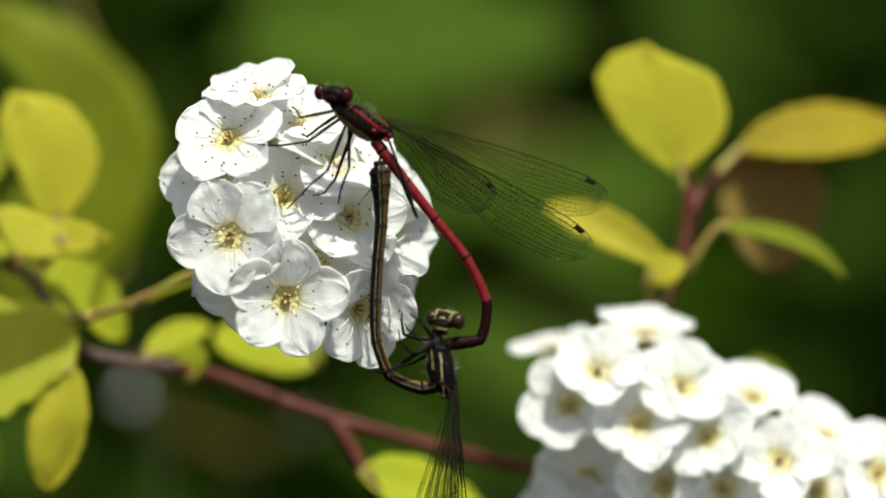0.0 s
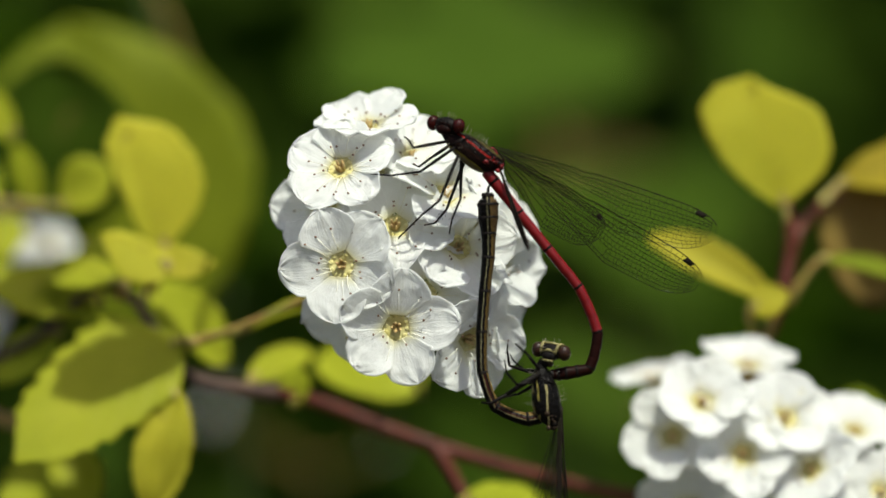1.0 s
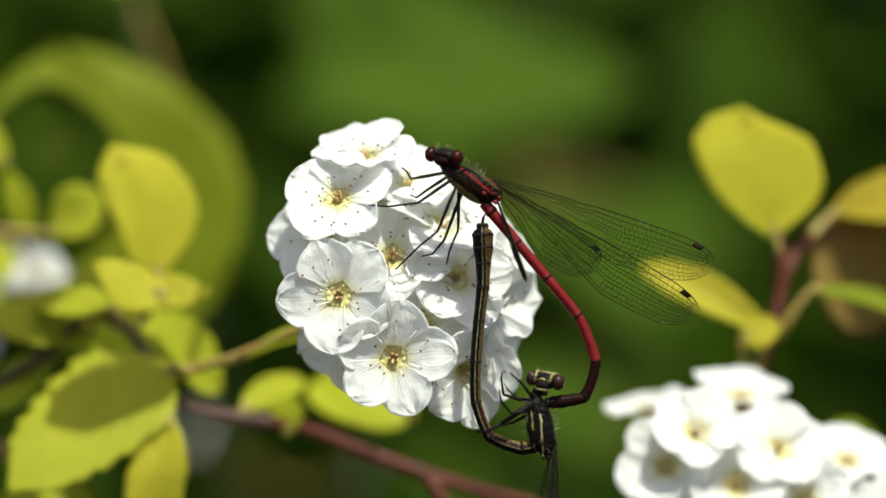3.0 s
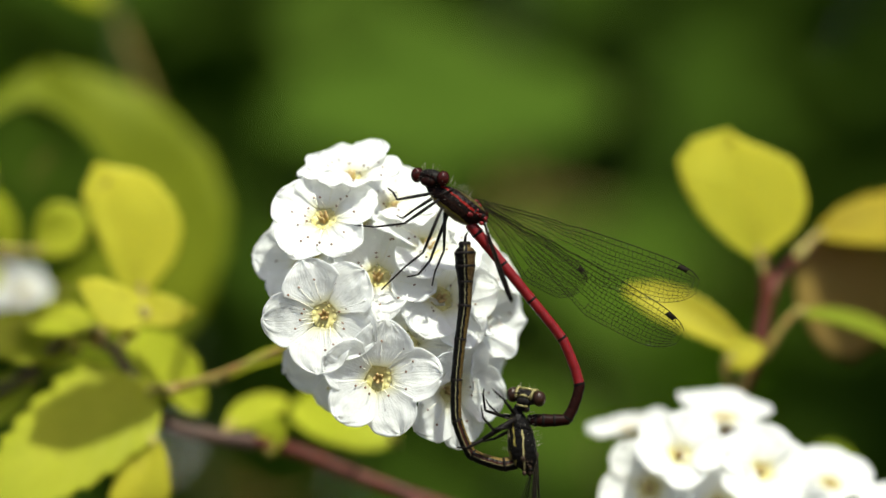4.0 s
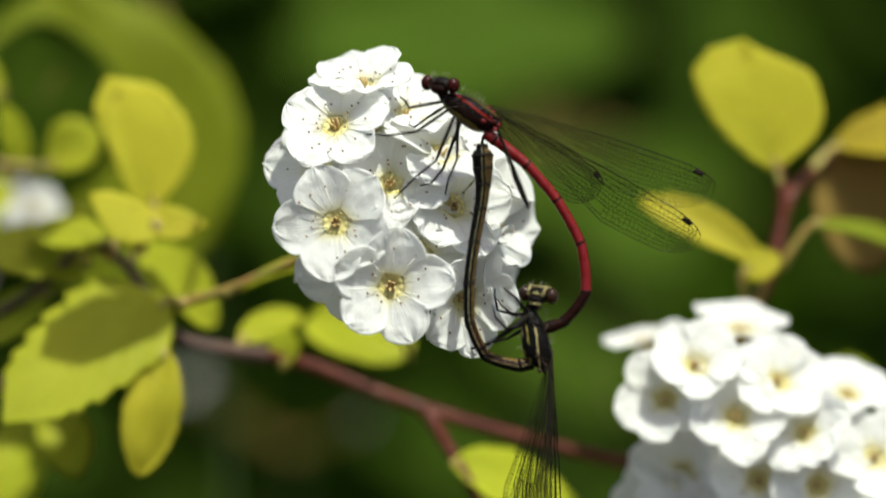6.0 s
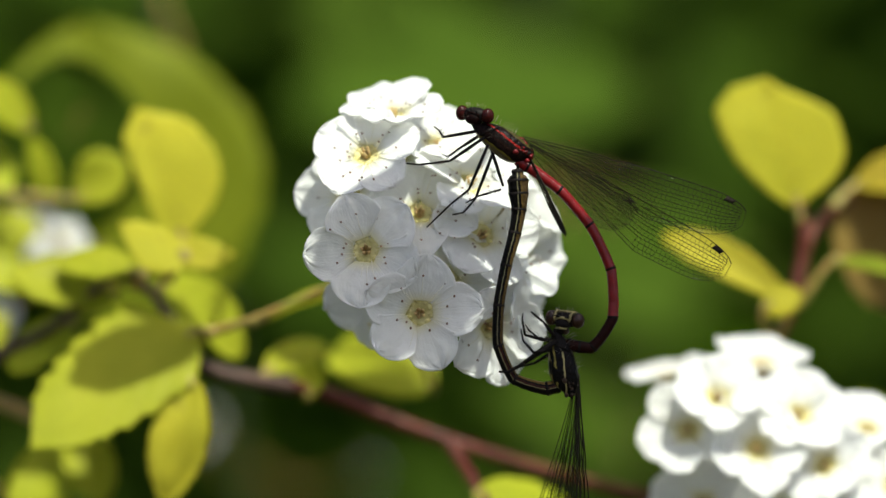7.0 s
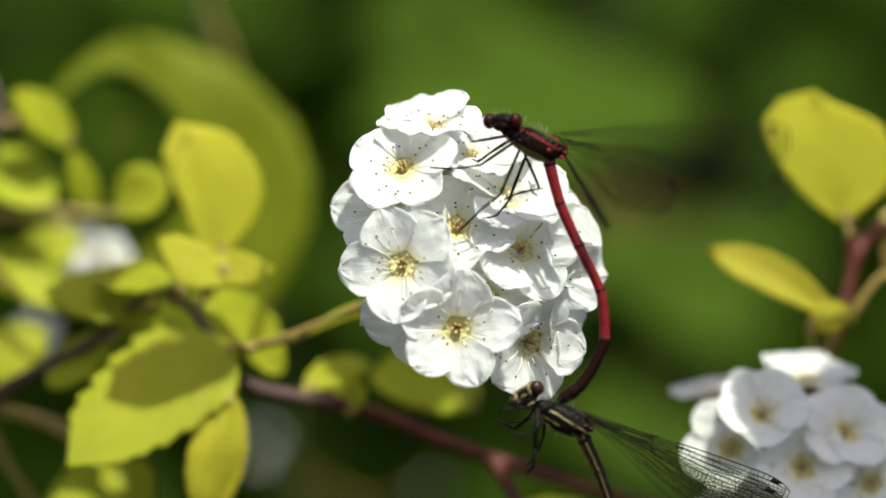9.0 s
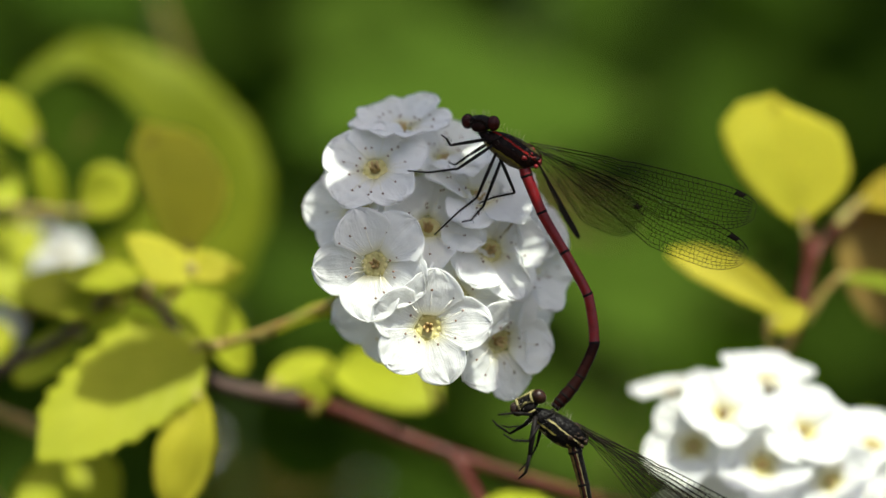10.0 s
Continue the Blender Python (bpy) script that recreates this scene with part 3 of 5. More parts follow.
gust = thing("overhanging_twig", at((4, -76.4, 68)), "leafy twig blown to and fro over the blossoms", "branch")
GUST = (4, -76.4, 68)
twig(gust, [(455, 60, -702), (440, 50, -200), (380, 10, 80), (284, -50.4, 120), (174, -70.4, 92), (84, -76.4, 74), (34, -76.4, 71), (8, -76.4, 70)], [4.0, 3.2, 2.2, 1.6, 1.3, 1.0, 0.8, 0.5], M_SHADE, root=GUST)
for base, tip, width in (((31, -75, 70), (13, -69, 69), 13.0), ((33, -80, 70), (17, -87, 68), 14.0), ((24, -71, 71), (9, -72.5, 70), 9.0), ((40, -78, 71), (29, -86, 69), 9.0), ((10, -73, 69), (-8, -67, 68), 14.0), ((17, -78, 70), (-6, -81, 69), 11.0), ((17, -64, 70), (-4, -60, 69), 12.0), ((35, -69, 70), (17, -64, 69), 9.0), ((80, -97, 72), (38, -96, 70), 30.0)):
    add_leaf(gust, base, tip, width, (0.1, -0.4, 0.9), M_GREEN, stalk=(base[0] + 3, -76.4, 70), root=GUST)


# ---- flowers ----
def petal_mesh(seed):
    rng = random.Random(seed)
    R, W = 6.2, 2.86
    a, b, c = rng.uniform(0, 6), rng.uniform(0, 6), rng.uniform(0.6, 1.2)
    notch, wide = rng.uniform(0.05, 0.35), rng.uniform(1.0, 1.12)

    def f(u, v):
        s = 2 * v - 1
        k = (1 - math.cos(math.pi * u ** 0.8)) / 2
        x = 1.3 + (R - 1.3) * k
        mid, half = R - W, W
        round_part = math.sqrt(max(0.0, 1 - ((x - mid) / half) ** 2)) if x > mid - half else 0.0
        w = max(W * round_part * wide, 0.45 if k < 0.5 else 0.0)
        if x < mid:
            w = max(0.45, w * (0.42 + 0.5 * max(0.0, (x - 1.2) / (mid - 1.2))))
        x -= notch * math.exp(-((s - b * 0.05) / 0.25) ** 2) * max(0.0, k - 0.75) * 4
        u = k
        w *= 1 + 0.03 * math.sin(7 * u + a) + 0.05 * noise.noise((u * 7, math.copysign(3, s), seed * 1.7)) * abs(s)
        x += (0.22 * noise.noise((s * 2.2, seed * 2.3, 5.0)) + 0.28 * noise.noise((s * 6.0, seed * 1.3, 8.0)) + 0.20 * noise.noise((s * 13.0, seed * 1.9, 3.0))) * max(0.0, k - 0.55) * 2
        y = s * w
        z = 0.55 * c * (u ** 1.5) - 0.40 * u ** 4 + 0.42 * (y / 2.3) ** 2 + 0.22 * math.sin(1.3 * y + a) * u * u + 0.10 * math.sin(3.1 * y + 4 * u + b) * u ** 2 + 0.24 * noise.noise((x * 0.9, y * 0.9, seed * 3.1)) * u + 0.30 * noise.noise((s * 3.0, seed * 4.1, 2.0)) * u ** 3 + 0.18 * noise.noise((s * 7.5, seed * 2.7, 6.0)) * u ** 6 + 0.10 * noise.noise((x * 2.2, y * 2.2, seed)) * u
        return Vector((x, y, z)) * MM
    return mesh_of(add_sheet(bmesh.new(), f, 24, 26, 0.10 * MM), M_PETAL)


def stamen_mesh(seed, young=False):
    rng = random.Random(seed)
    bm = bmesh.new()
    for k in range(20):
        a = 2 * math.pi * k / 20 + rng.uniform(-0.32, 0.32)
        out, up = rng.choice((rng.uniform(1.5, 2.6), rng.uniform(2.6, 4.3), rng.uniform(3.2, 4.3))), rng.uniform(0.5, 1.8)
        d = Vector((math.cos(a), math.sin(a), 0))
        turn = Vector((-d.y, d.x, 0)) * rng.uniform(-0.3, 0.3)
        pts = [d * 1.25 + Vector((0, 0, 0.15)), d * (1.25 + 0.45 * (out - 1.25)) + Vector((0, 0, up * 0.75)) + turn, d * out + Vector((0, 0, up)) + turn * 1.6]
        add_tube(bm, [p * MM for p in pts], [0.05 * MM, 0.038 * MM, 0.028 * MM], 4, 0)
        add_ball(bm, pts[-1] * MM, (0.15 * MM, 0.12 * MM, 0.10 * MM), 1, 6, 4)
    for k in range(5):
        a = 2 * math.pi * k / 5 + 0.4
        d = Vector((math.cos(a), math.sin(a), 0))
        add_tube(bm, [(d * 0.3 + Vector((0, 0, 0.1))) * MM, (d * 0.5 + Vector((0, 0, 1.0))) * MM], [0.26 * MM, 0.10 * MM], 6, 2)
    return mesh_of(bm, M_FILAMENT, M_YOUNG_ANTHER if young else M_ANTHER, M_CUP)


def cup_mesh():
    """The green cup under the petals and the yellow disc in its mouth."""
    bm = bmesh.new()
    prof = [(0.25, -1.5), (0.6, -1.1), (1.2, -0.5), (1.5, 0.0), (1.42, 0.22), (1.05, 0.16), (0.6, -0.10), (0.15, -0.15)]
    rings = [[bm.verts.new((r * math.cos(2 * math.pi * k / 14) * MM, r * math.sin(2 * math.pi * k / 14) * MM, z * MM)) for k in range(14)] for r, z in prof]
    for i, (a, b) in enumerate(zip(rings, rings[1:])):
        for k in range(14):
            bm.faces.new((a[k], a[(k + 1) % 14], b[(k + 1) % 14], b[k])).material_index = 0 if i < 3 else 1
    bm.faces.new(rings[-1]).material_index = 1
    bm.faces.new(rings[0][::-1])
    for k in range(5):
        a = 2 * math.pi * k / 5
        d = Vector((math.cos(a), math.sin(a), 0))
        add_tube(bm, [(d * 0.9 + Vector((0, 0, -0.3))) * MM, (d * 1.6 + Vector((0, 0, -0.45))) * MM], [0.35 * MM, 0.08 * MM], 5, 0, 0.4)
    for k in range(10):
        a = 2 * math.pi * (k + 0.5) / 10
        add_ball(bm, (1.2 * math.cos(a) * MM, 1.2 * math.sin(a) * MM, 0.16 * MM), (0.34 * MM, 0.30 * MM, 0.09 * MM), 1, 7, 5)
    return mesh_of(bm, M_STALK, M_DISC)


PETALS = [petal_mesh(s) for s in range(14)]
STAMENS = [stamen_mesh(s) for s in range(7)] + [stamen_mesh(9, True), stamen_mesh(10, True)]
CUP = cup_mesh()


def flower_cluster(core, flowers, size, label, group, seed):
    """Flowers (middle, the way they face, how open, turn, relative size) on thin stalks that meet at the core."""
    rng = random.Random(seed)
    head = thing("flower_cluster", at(core), label, "flower", group)
    for place, normal, cupped, *more in flowers:
        grown = size * rng.uniform(0.95, 1.05) * (more[1] if len(more) > 1 else 1.0)
        m = facing(normal, at(place) - at(core), radians(more[0]) if more else rng.uniform(0, 6.28)) @ Matrix.Scale(grown, 4)
        bloom = part("flower", CUP, head, m)
        for k in range(5):
            tilt = -cupped + rng.uniform(-0.13, 0.13)
            pm = Matrix.Rotation(2 * math.pi * k / 5 + rng.uniform(-0.09, 0.09), 4, "Z") @ Matrix.Rotation(tilt, 4, "Y") @ Matrix.Rotation(rng.uniform(-0.14, 0.14), 4, "X")
            pm = pm @ Matrix.Diagonal((rng.uniform(0.94, 1.06), rng.uniform(0.95, 1.12), 1, 1)) @ Matrix.Translation((0, 0, (0.04 + 0.05 * (k % 2)) * MM))
            part("petal", PETALS[rng.randrange(14)], bloom, pm)
        part("stamen_tuft", STAMENS[rng.randrange(9)], bloom, Matrix.Rotation(rng.uniform(0, 6), 4, "Z"))
        foot = (Vector(place) - Vector(core)) - Vector(normal).normalized() * 1.3 * size
        bend = foot * 0.80 - Vector(normal).normalized() * 3.6
        part("flower_stem", add_tube(bmesh.new(), smooth_line([Vector((0, 0, 0)), bend * MM, foot * MM], 4), 0.28 * MM, 6), head, None, "", (M_STALK,))
    part("stem_knot", add_ball(bmesh.new(), (0, 0, 0), (0.9 * MM, 0.9 * MM, 1.3 * MM)), head, None, "", (M_STALK,))
    return head


flower_cluster((-7.1, 15.0, 4.8), [
    ((-10.1, 3.0, 17.5), (-0.08, -0.42, 0.90), 0.32, 62),
    ((-5.5, 4.0, 14.4), (0.15, -0.62, 0.75), 0.25, 60),
    ((-12.7, -1.0, 13.3), (-0.20, -0.78, 0.60), 0.15, 18),
    ((-14.4, 3.0, 9.4), (-0.50, -0.75, 0.30), 0.20, 180),
    ((-12.6, -4.0, 3.6), (-0.12, -0.98, 0.12), 0.12, 45),
    ((-7.3, 0.0, 7.4), (0.00, -0.86, 0.48), 0.28, 54),
    ((-7.2, -4.0, -2.7), (0.02, -0.97, -0.05), 0.20, 8),
    ((-11.2, 3.5, -0.6), (-0.20, -0.90, -0.20), 0.15, 200),
    ((-4.5, 0.5, 0.5), (0.12, -0.95, 0.12), 0.20, 42),
    ((-1.0, 0.5, 5.2), (0.30, -0.88, 0.30), 0.20, -62),
    ((-2.2, 1.5, 10.5), (0.30, -0.65, 0.70), 0.25, 90),
    ((-0.1, 1.0, -4.0), (0.60, -0.75, -0.20), 0.20, -72),
    ((1.6, 6.0, -2.0), (0.93, -0.30, -0.10), 0.45, 20),
    ((2.9, 5.0, 4.6), (0.75, -0.50, 0.25), 0.28, -20),
    ((2.3, 7.0, 8.8), (0.72, -0.22, 0.65), 0.35, 10),
    ((-9.7, 6.0, 12.8), (-0.05, -0.80, 0.60), 0.20, 54),
    ((0.9, 6.0, 8.2), (0.50, -0.70, 0.50), 0.20, 30),
], 0.97, "dense domed cluster of white five-petalled blossoms", "flower clusters", 4)

flower_cluster((34.6, 41.0, -22.8), [
    ((24.7, 20.0, -11.6), (0.00, -0.80, 0.60), 0.28, 54),
    ((21.7, 21.0, -15.2), (-0.30, -0.85, 0.35), 0.20, 200),
    ((29.0, 20.0, -17.1), (0.00, -0.85, 0.45), 0.28, 60),
    ((33.6, 22.0, -13.5), (0.05, -0.80, 0.60), 0.25, 80),
    ((36.4, 20.0, -18.8), (-0.35, -0.85, 0.40), 0.25, 30),
    ((43.9, 22.0, -21.6), (0.05, -0.85, 0.50), 0.22, 54),
    ((49.3, 27.0, -19.6), (0.40, -0.50, 0.77), 0.22, 0),
    ((20.1, 35.0, -9.4), (-0.14, -0.20, 0.97), 0.14, 180, 0.9),
    ((30.3, 31.0, -8.2), (0.10, -0.32, 0.94), 0.20, 0),
    ((23.7, 25.0, -23.2), (-0.30, -0.85, 0.10), 0.25, 90),
    ((31.6, 22.0, -23.9), (0.00, -0.90, 0.20), 0.22, 20),
    ((37.7, 21.0, -24.4), (0.10, -0.90, 0.20), 0.22, 50),
    ((41.6, 27.0, -15.2), (0.20, -0.50, 0.85), 0.25, 20),
    ((47.8, 22.0, -25.0), (0.15, -0.85, 0.40), 0.22, 10),
    ((54.6, 25.0, -23.3), (0.35, -0.75, 0.50), 0.22, 10),
    ((21.4, 27.0, -26.5), (-0.35, -0.85, -0.10), 0.22, 30),
    ((27.9, 24.0, -28.1), (-0.05, -0.95, 0.00), 0.22, 70),
    ((35.2, 23.0, -29.9), (0.00, -0.95, 0.00), 0.22, 10),
    ((43.7, 23.0, -29.3), (0.10, -0.95, 0.05), 0.22, 45),
    ((51.9, 26.0, -29.5), (0.30, -0.90, 0.10), 0.22, 15),
    ((28.8, 28.0, -33.3), (-0.10, -0.85, -0.40), 0.22, 0),
    ((40.4, 27.0, -34.5), (0.10, -0.85, -0.40), 0.22, 0),
    ((49.8, 29.0, -34.6), (0.20, -0.85, -0.30), 0.22, 0),
], 0.91, "spreading cluster of white blossoms with yellow centres", "flower clusters", 11)
twig(shoot, [(29.5, 60.0, -33.7), (32.9, 50.0, -28.0), (34.6, 41.0, -22.8)], [0.8, 0.6, 0.5], M_STALK, "flower_stalk")
flower_cluster((-57.1, 93.0, 0.8), [((-54.3, 77.0, 7.3), (-0.1, -0.8, 0.5), 0.2), ((-50.9, 77.0, 6.3), (-0.1, -0.8, 0.5), 0.2), ((-52.6, 79.0, 3.6), (-0.1, -0.8, 0.5), 0.2), ((-59.2, 77.0, -3.1), (-0.1, -0.8, 0.5), 0.2), ((-60.7, 77.0, -6.1), (-0.1, -0.8, 0.5), 0.2)], 0.55, "cluster of white blossoms deep in the shrub", "flower clusters", 5)
twig(branch, [(-63.5, 50.0, 9.1), (-58.6, 56.0, 1.3), (-57.1, 93.0, 0.8)], [0.6, 0.5, 0.4], M_STALK, "flower_stalk")


# ---- plants behind ----
def hedge(name, box, count, size, material, label, seed, stems=8, gap=-0.18):
    """A shrub of many leaves round upright stems that stand on the ground."""
    rng = random.Random(seed)
    x0, x1, y0, y1, z0, z1 = box
    ob = thing(name, Vector(((x0 + x1) / 2, (y0 + y1) / 2, 0)), label, "shrub")
    for k in range(stems):
        bm = bmesh.new()
        x, y = rng.uniform(x0, x1), rng.uniform((y0 + y1) / 2, y1)
        pts = [(x - ob.location.x, y - ob.location.y, -0.02), (x - ob.location.x + rng.uniform(-.05, .05), y - ob.location.y + rng.uniform(-.05, .05), z1 * 0.5), (x - ob.location.x + rng.uniform(-.1, .1), y - ob.location.y + rng.uniform(-.1, .0), z1 * 0.97)]
        add_tube(bm, smooth_line(pts, 5), [0.011, 0.01, 0.0095, 0.009, 0.0085, 0.008, 0.007, 0.006, 0.005, 0.004, 0.003], 7)
        part("stem", bm, ob, None, "", (M_GREENSTEM,))
    shapes = []
    for s in range(4):
        f = leaf_surface(1000, 560, bend=0.25 + 0.1 * s, fold=0.1, tooth=0.03, blunt=1.0, seed=s)
        nu, nv = 6, 4
        shapes.append((np.array([f(i / nu, j / nv) for i in range(nu + 1) for j in range(nv + 1)]),
                       [(i * (nv + 1) + j, (i + 1) * (nv + 1) + j, (i + 1) * (nv + 1) + j + 1, i * (nv + 1) + j + 1) for i in range(nu) for j in range(nv)], nu, nv))
    verts, faces, uvs = [], [], []
    for k in range(count):
        p, q, nu, nv = shapes[k % 4]
        place = Vector((rng.uniform(x0, x1), rng.triangular(y0, y1, y0 + 0.3 * (y1 - y0)), rng.uniform(z0, z1))) - ob.location
        if noise.noise(place * 9.0) < gap:
            continue
        turn = Euler((rng.gauss(0.0, 0.6), rng.gauss(0.3, 0.5), rng.uniform(0, 6.28))).to_matrix()
        turn = np.array(Matrix.Rotation(radians(rng.uniform(15, 70)), 3, "X") @ turn)
        base = len(verts)
        verts += [tuple(v) for v in p @ turn.T * (size * rng.uniform(0.6, 1.25)) + np.array(place)]
        faces += [tuple(base + i for i in face) for face in q]
        for i in range(nu):
            for j in range(nv):
                uvs += [(i / nu, j / nv), ((i + 1) / nu, j / nv), ((i + 1) / nu, (j + 1) / nv), (i / nu, (j + 1) / nv)]
    me = bpy.data.meshes.new("mesh")
    me.from_pydata(verts, [], faces)
    layer = me.uv_layers.new(name="UVMap")
    layer.data.foreach_set("uv", np.array(uvs, dtype=np.float32).ravel())
    me.materials.append(material)
    for poly in me.polygons:
        poly.use_smooth = True
    crown = part("foliage", me, ob)
    crown["kind"] = "stuff"
    return ob


hedge("background_shrub", (-1.0, 1.0, 0.62, 1.0, 0.05, 1.35), 5200, 0.075, M_HEDGE, "dark green leafy shrub growing behind the blossoms", 21, 14)
hedge("background_shrub", (-2.2, 2.2, 1.15, 1.9, 0.02, 1.9), 8000, 0.17, M_HEDGE, "tall dense hedge in shade at the back", 22, 20, -2.0)

tall_stem = thing("background_plant", at((-41.1, 190.0, -39.0)) * 1.0, "large pale green leaves of a plant behind the branch", "plant")
tall_stem.location.z = 0.0
PR = (tall_stem.location.x / MM, tall_stem.location.y / MM, -HIGH / MM)
twig(tall_stem, [PR, (PR[0] + 10, PR[1], -350.0), (-33.2, 170.0, -37.7), (-36.0, 150.0, 1.7), (-42.3, 140.0, 26.5), (-45.4, 140.0, 49.8)], [1.8, 1.4, 1.0, 0.9, 0.8, 0.7], M_GREENSTEM, "stem", PR)
for base, tip, width, normal, mat in (
        ((-40.8, 98.0, -5.7), (-49.7, 94.0, 35.6), 37.0, (0.05, -0.80, 0.60), M_HEDGE_LIME),
        # shaded leaf: darkened colour, and turned downwards so the sun lights it less
        ((-49.6, 86.0, 7.0), (-51.6, 82.0, 29.2), 20.0, (0.0, -0.85, -0.40), M_SHADED_LEAF),
        ((-45.4, 140.0, 46.7), (-55.2, 130.0, 58.8), 14.0, (0.0, -0.7, 0.7), M_LIME)):
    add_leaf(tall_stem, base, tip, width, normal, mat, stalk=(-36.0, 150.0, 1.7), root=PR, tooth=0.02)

big_plant = thing("broad_leaved_plant", at((13.7, 420.0, -54.4)), "soft green broad leaves in the shade behind", "plant")
big_plant.location.z = 0.0
BR = (big_plant.location.x / MM, big_plant.location.y / MM, -HIGH / MM)
twig(big_plant, [BR, (BR[0], BR[1] + 20, -300.0), (19.2, 450.0, -19.5), (14.1, 440.0, 41.4), (20.1, 440.0, 77.8)], [3.0, 2.6, 2.2, 1.8, 1.2], M_GREENSTEM, "stem", BR)
for base, tip, width, normal in (
        ((14.0, 420.0, 46.0), (-36.0, 400.0, 22.0), 26.0, (0.05, -0.8, 0.6)),
        ((37.0, 385.0, 44.0), (-31.0, 360.0, 47.0), 31.0, (0.05, -0.8, 0.6)),
        ((-2.1, 410.0, 45.7), (-27.5, 385.0, 66.5), 34.0, (0.05, -0.8, 0.6)),
        ((13.9, 430.0, 21.7), (45.2, 390.0, 2.4), 30.0, (0.1, -0.8, 0.5)),
        ((18.9, 440.0, -3.5), (53.3, 410.0, 13.0), 26.0, (0.1, -0.8, 0.5)),
        ((48.0, 440.0, 4.0), (10.0, 400.0, 16.0), 20.0, (0.1, -0.7, 0.7)),
        ((26.2, 440.0, -12.0), (4.2, 410.0, 16.5), 30.0, (0.0, -0.7, 0.7)),
        ((14.0, 435.0, 60.4), (-25.6, 390.0, 68.6), 34.0, (0.0, -0.6, 0.8)),
        ((64.0, 430.0, 11.0), (36.0, 412.0, 24.0), 15.0, (0.0, -0.75, 0.6)),
        ((37.0, 402.0, -29.0), (6.0, 392.0, -8.0), 22.0, (0.0, -0.75, 0.6))):
    add_leaf(big_plant, base, tip, width, normal, M_GREEN, stalk=(17.8, 442.0, 29.3), root=BR, tooth=0.02)
flower_cluster((-30.0, 318.0, -34.0), [((-45.4, 300.0, -20.1), (-0.1, -0.8, 0.5), 0.2), ((-47.1, 300.0, -22.9), (0.1, -0.8, 0.5), 0.2), ((-16.2, 305.0, -28.6), (0.0, -0.9, 0.3), 0.2, 30, 0.55)], 0.20, "few white blossoms in the shade far behind", "flower clusters", 15)
twig(big_plant, [(BR[0], BR[1] + 20, -300.0), (-20.0, 360.0, -120.0), (-30.0, 318.0, -34.0)], [1.6, 1.0, 0.6], M_GREENSTEM, "flower_stalk", BR)


# ---- damselflies ----
def wing_outline(x):
    """Front and rear edge of a stalked wing at x of its length (0..1), in wing lengths."""
    front = 0.018 + 0.014 * math.sin(math.pi * min(1, x / 0.9)) - 0.006 * math.exp(-((x - 0.40) / 0.03) ** 2)
    k = max(0.0, min(1.0, (x - 0.07) / 0.53))
    rear = -0.012 - 0.158 * (k ** 1.15) * (1 - max(0, x - 0.62) ** 2 * 0.9)
    if x > 0.84:
        k = math.sqrt(max(0.0, 1 - ((x - 0.84) / 0.16) ** 2))
        mid = -0.052
        front, rear = mid + (front - mid) * k, mid + (rear - mid) * k
    return front, rear


def wing_meshes(length, chord):
    wide = chord * length

    def film(u, v):
        a, b = wing_outline(0.01 + 0.989 * u)
        return Vector(((0.01 + 0.989 * u) * length, 0.25 * math.sin(14 * v + 2 * u) * (1 - u) * 0.4, (b + (a - b) * v) * wide)) * MM
    skin = mesh_of(add_sheet(bmesh.new(), film, 40, 8, 0.008 * MM), M_WING)
    bm = bmesh.new()

    def spot(x, v):
        a, b = wing_outline(x)
        return Vector((x * length, 0.0, (b + (a - b) * v) * wide)) * MM

    def vein(pts, r):
        if len(pts) > 1:
            add_tube(bm, pts, r * MM, 4)

    edge = [0.01 + 0.98 * (k / 60) for k in range(61)]
    vein([spot(x, 1.0) for x in edge], 0.064)
    vein([spot(x, 0.0) for x in edge], 0.040)
    vein([spot(0.99, k / 6) for k in range(7)], 0.028)
    vein([spot(x, 0.62 + 0.30 * min(1.0, x / 0.3)) for x in edge if x < 0.40], 0.040)
    # long veins run together in the stalk and part towards the tip
    lines = [1.0, 0.875, 0.765, 0.665, 0.570, 0.480, 0.385, 0.290, 0.195, 0.095, 0.0]
    starts = [0.40, 0.04, 0.30, 0.12, 0.44, 0.05, 0.52, 0.22, 0.58, 0.30, 0.10]

    def along(i, x):
        v, k = lines[i], min(1.0, max(0.0, x / 0.45))
        return v if i in (0, 10) else v * k + (0.35 + 0.5 * v) * (1 - k) + 0.012 * math.sin(9 * x + 2 * i) * k

    for i in range(1, 10):
        vein([spot(x, along(i, x)) for x in edge if starts[i] <= x < 0.978], (0.050, 0.037, 0.040, 0.035, 0.040, 0.034, 0.037, 0.033, 0.033)[i - 1])
    rng = random.Random(5)
    for i in range(10):
        n = 46 if i else 30
        shift = rng.uniform(0, 1)
        upper = i
        for k in range(n):
            x = 0.08 + 0.90 * (k + shift + rng.uniform(-0.16, 0.16)) / n
            first = max(starts[i], starts[i + 1])
            if x < first or x > 0.972 or (x < 0.40 and k % 3 and i < 5):
                continue
            vein([spot(x, along(upper, x)), spot(x + rng.uniform(-0.003, 0.006), along(i + 1, x))], 0.030)
    net = mesh_of(bm, M_VEIN)
    bm = bmesh.new()
    add_sheet(bm, lambda u, v: spot(0.885 + 0.042 * u + 0.012 * v, 0.86 + 0.15 * v), 3, 2, 0.09 * MM)
    return skin, net, mesh_of(bm, M_VEIN)


def pieces(length):
    """Into how many rigid pieces a segment of the abdomen is cut, so that it can bend."""
    return 3 if length > 2.3 else 1


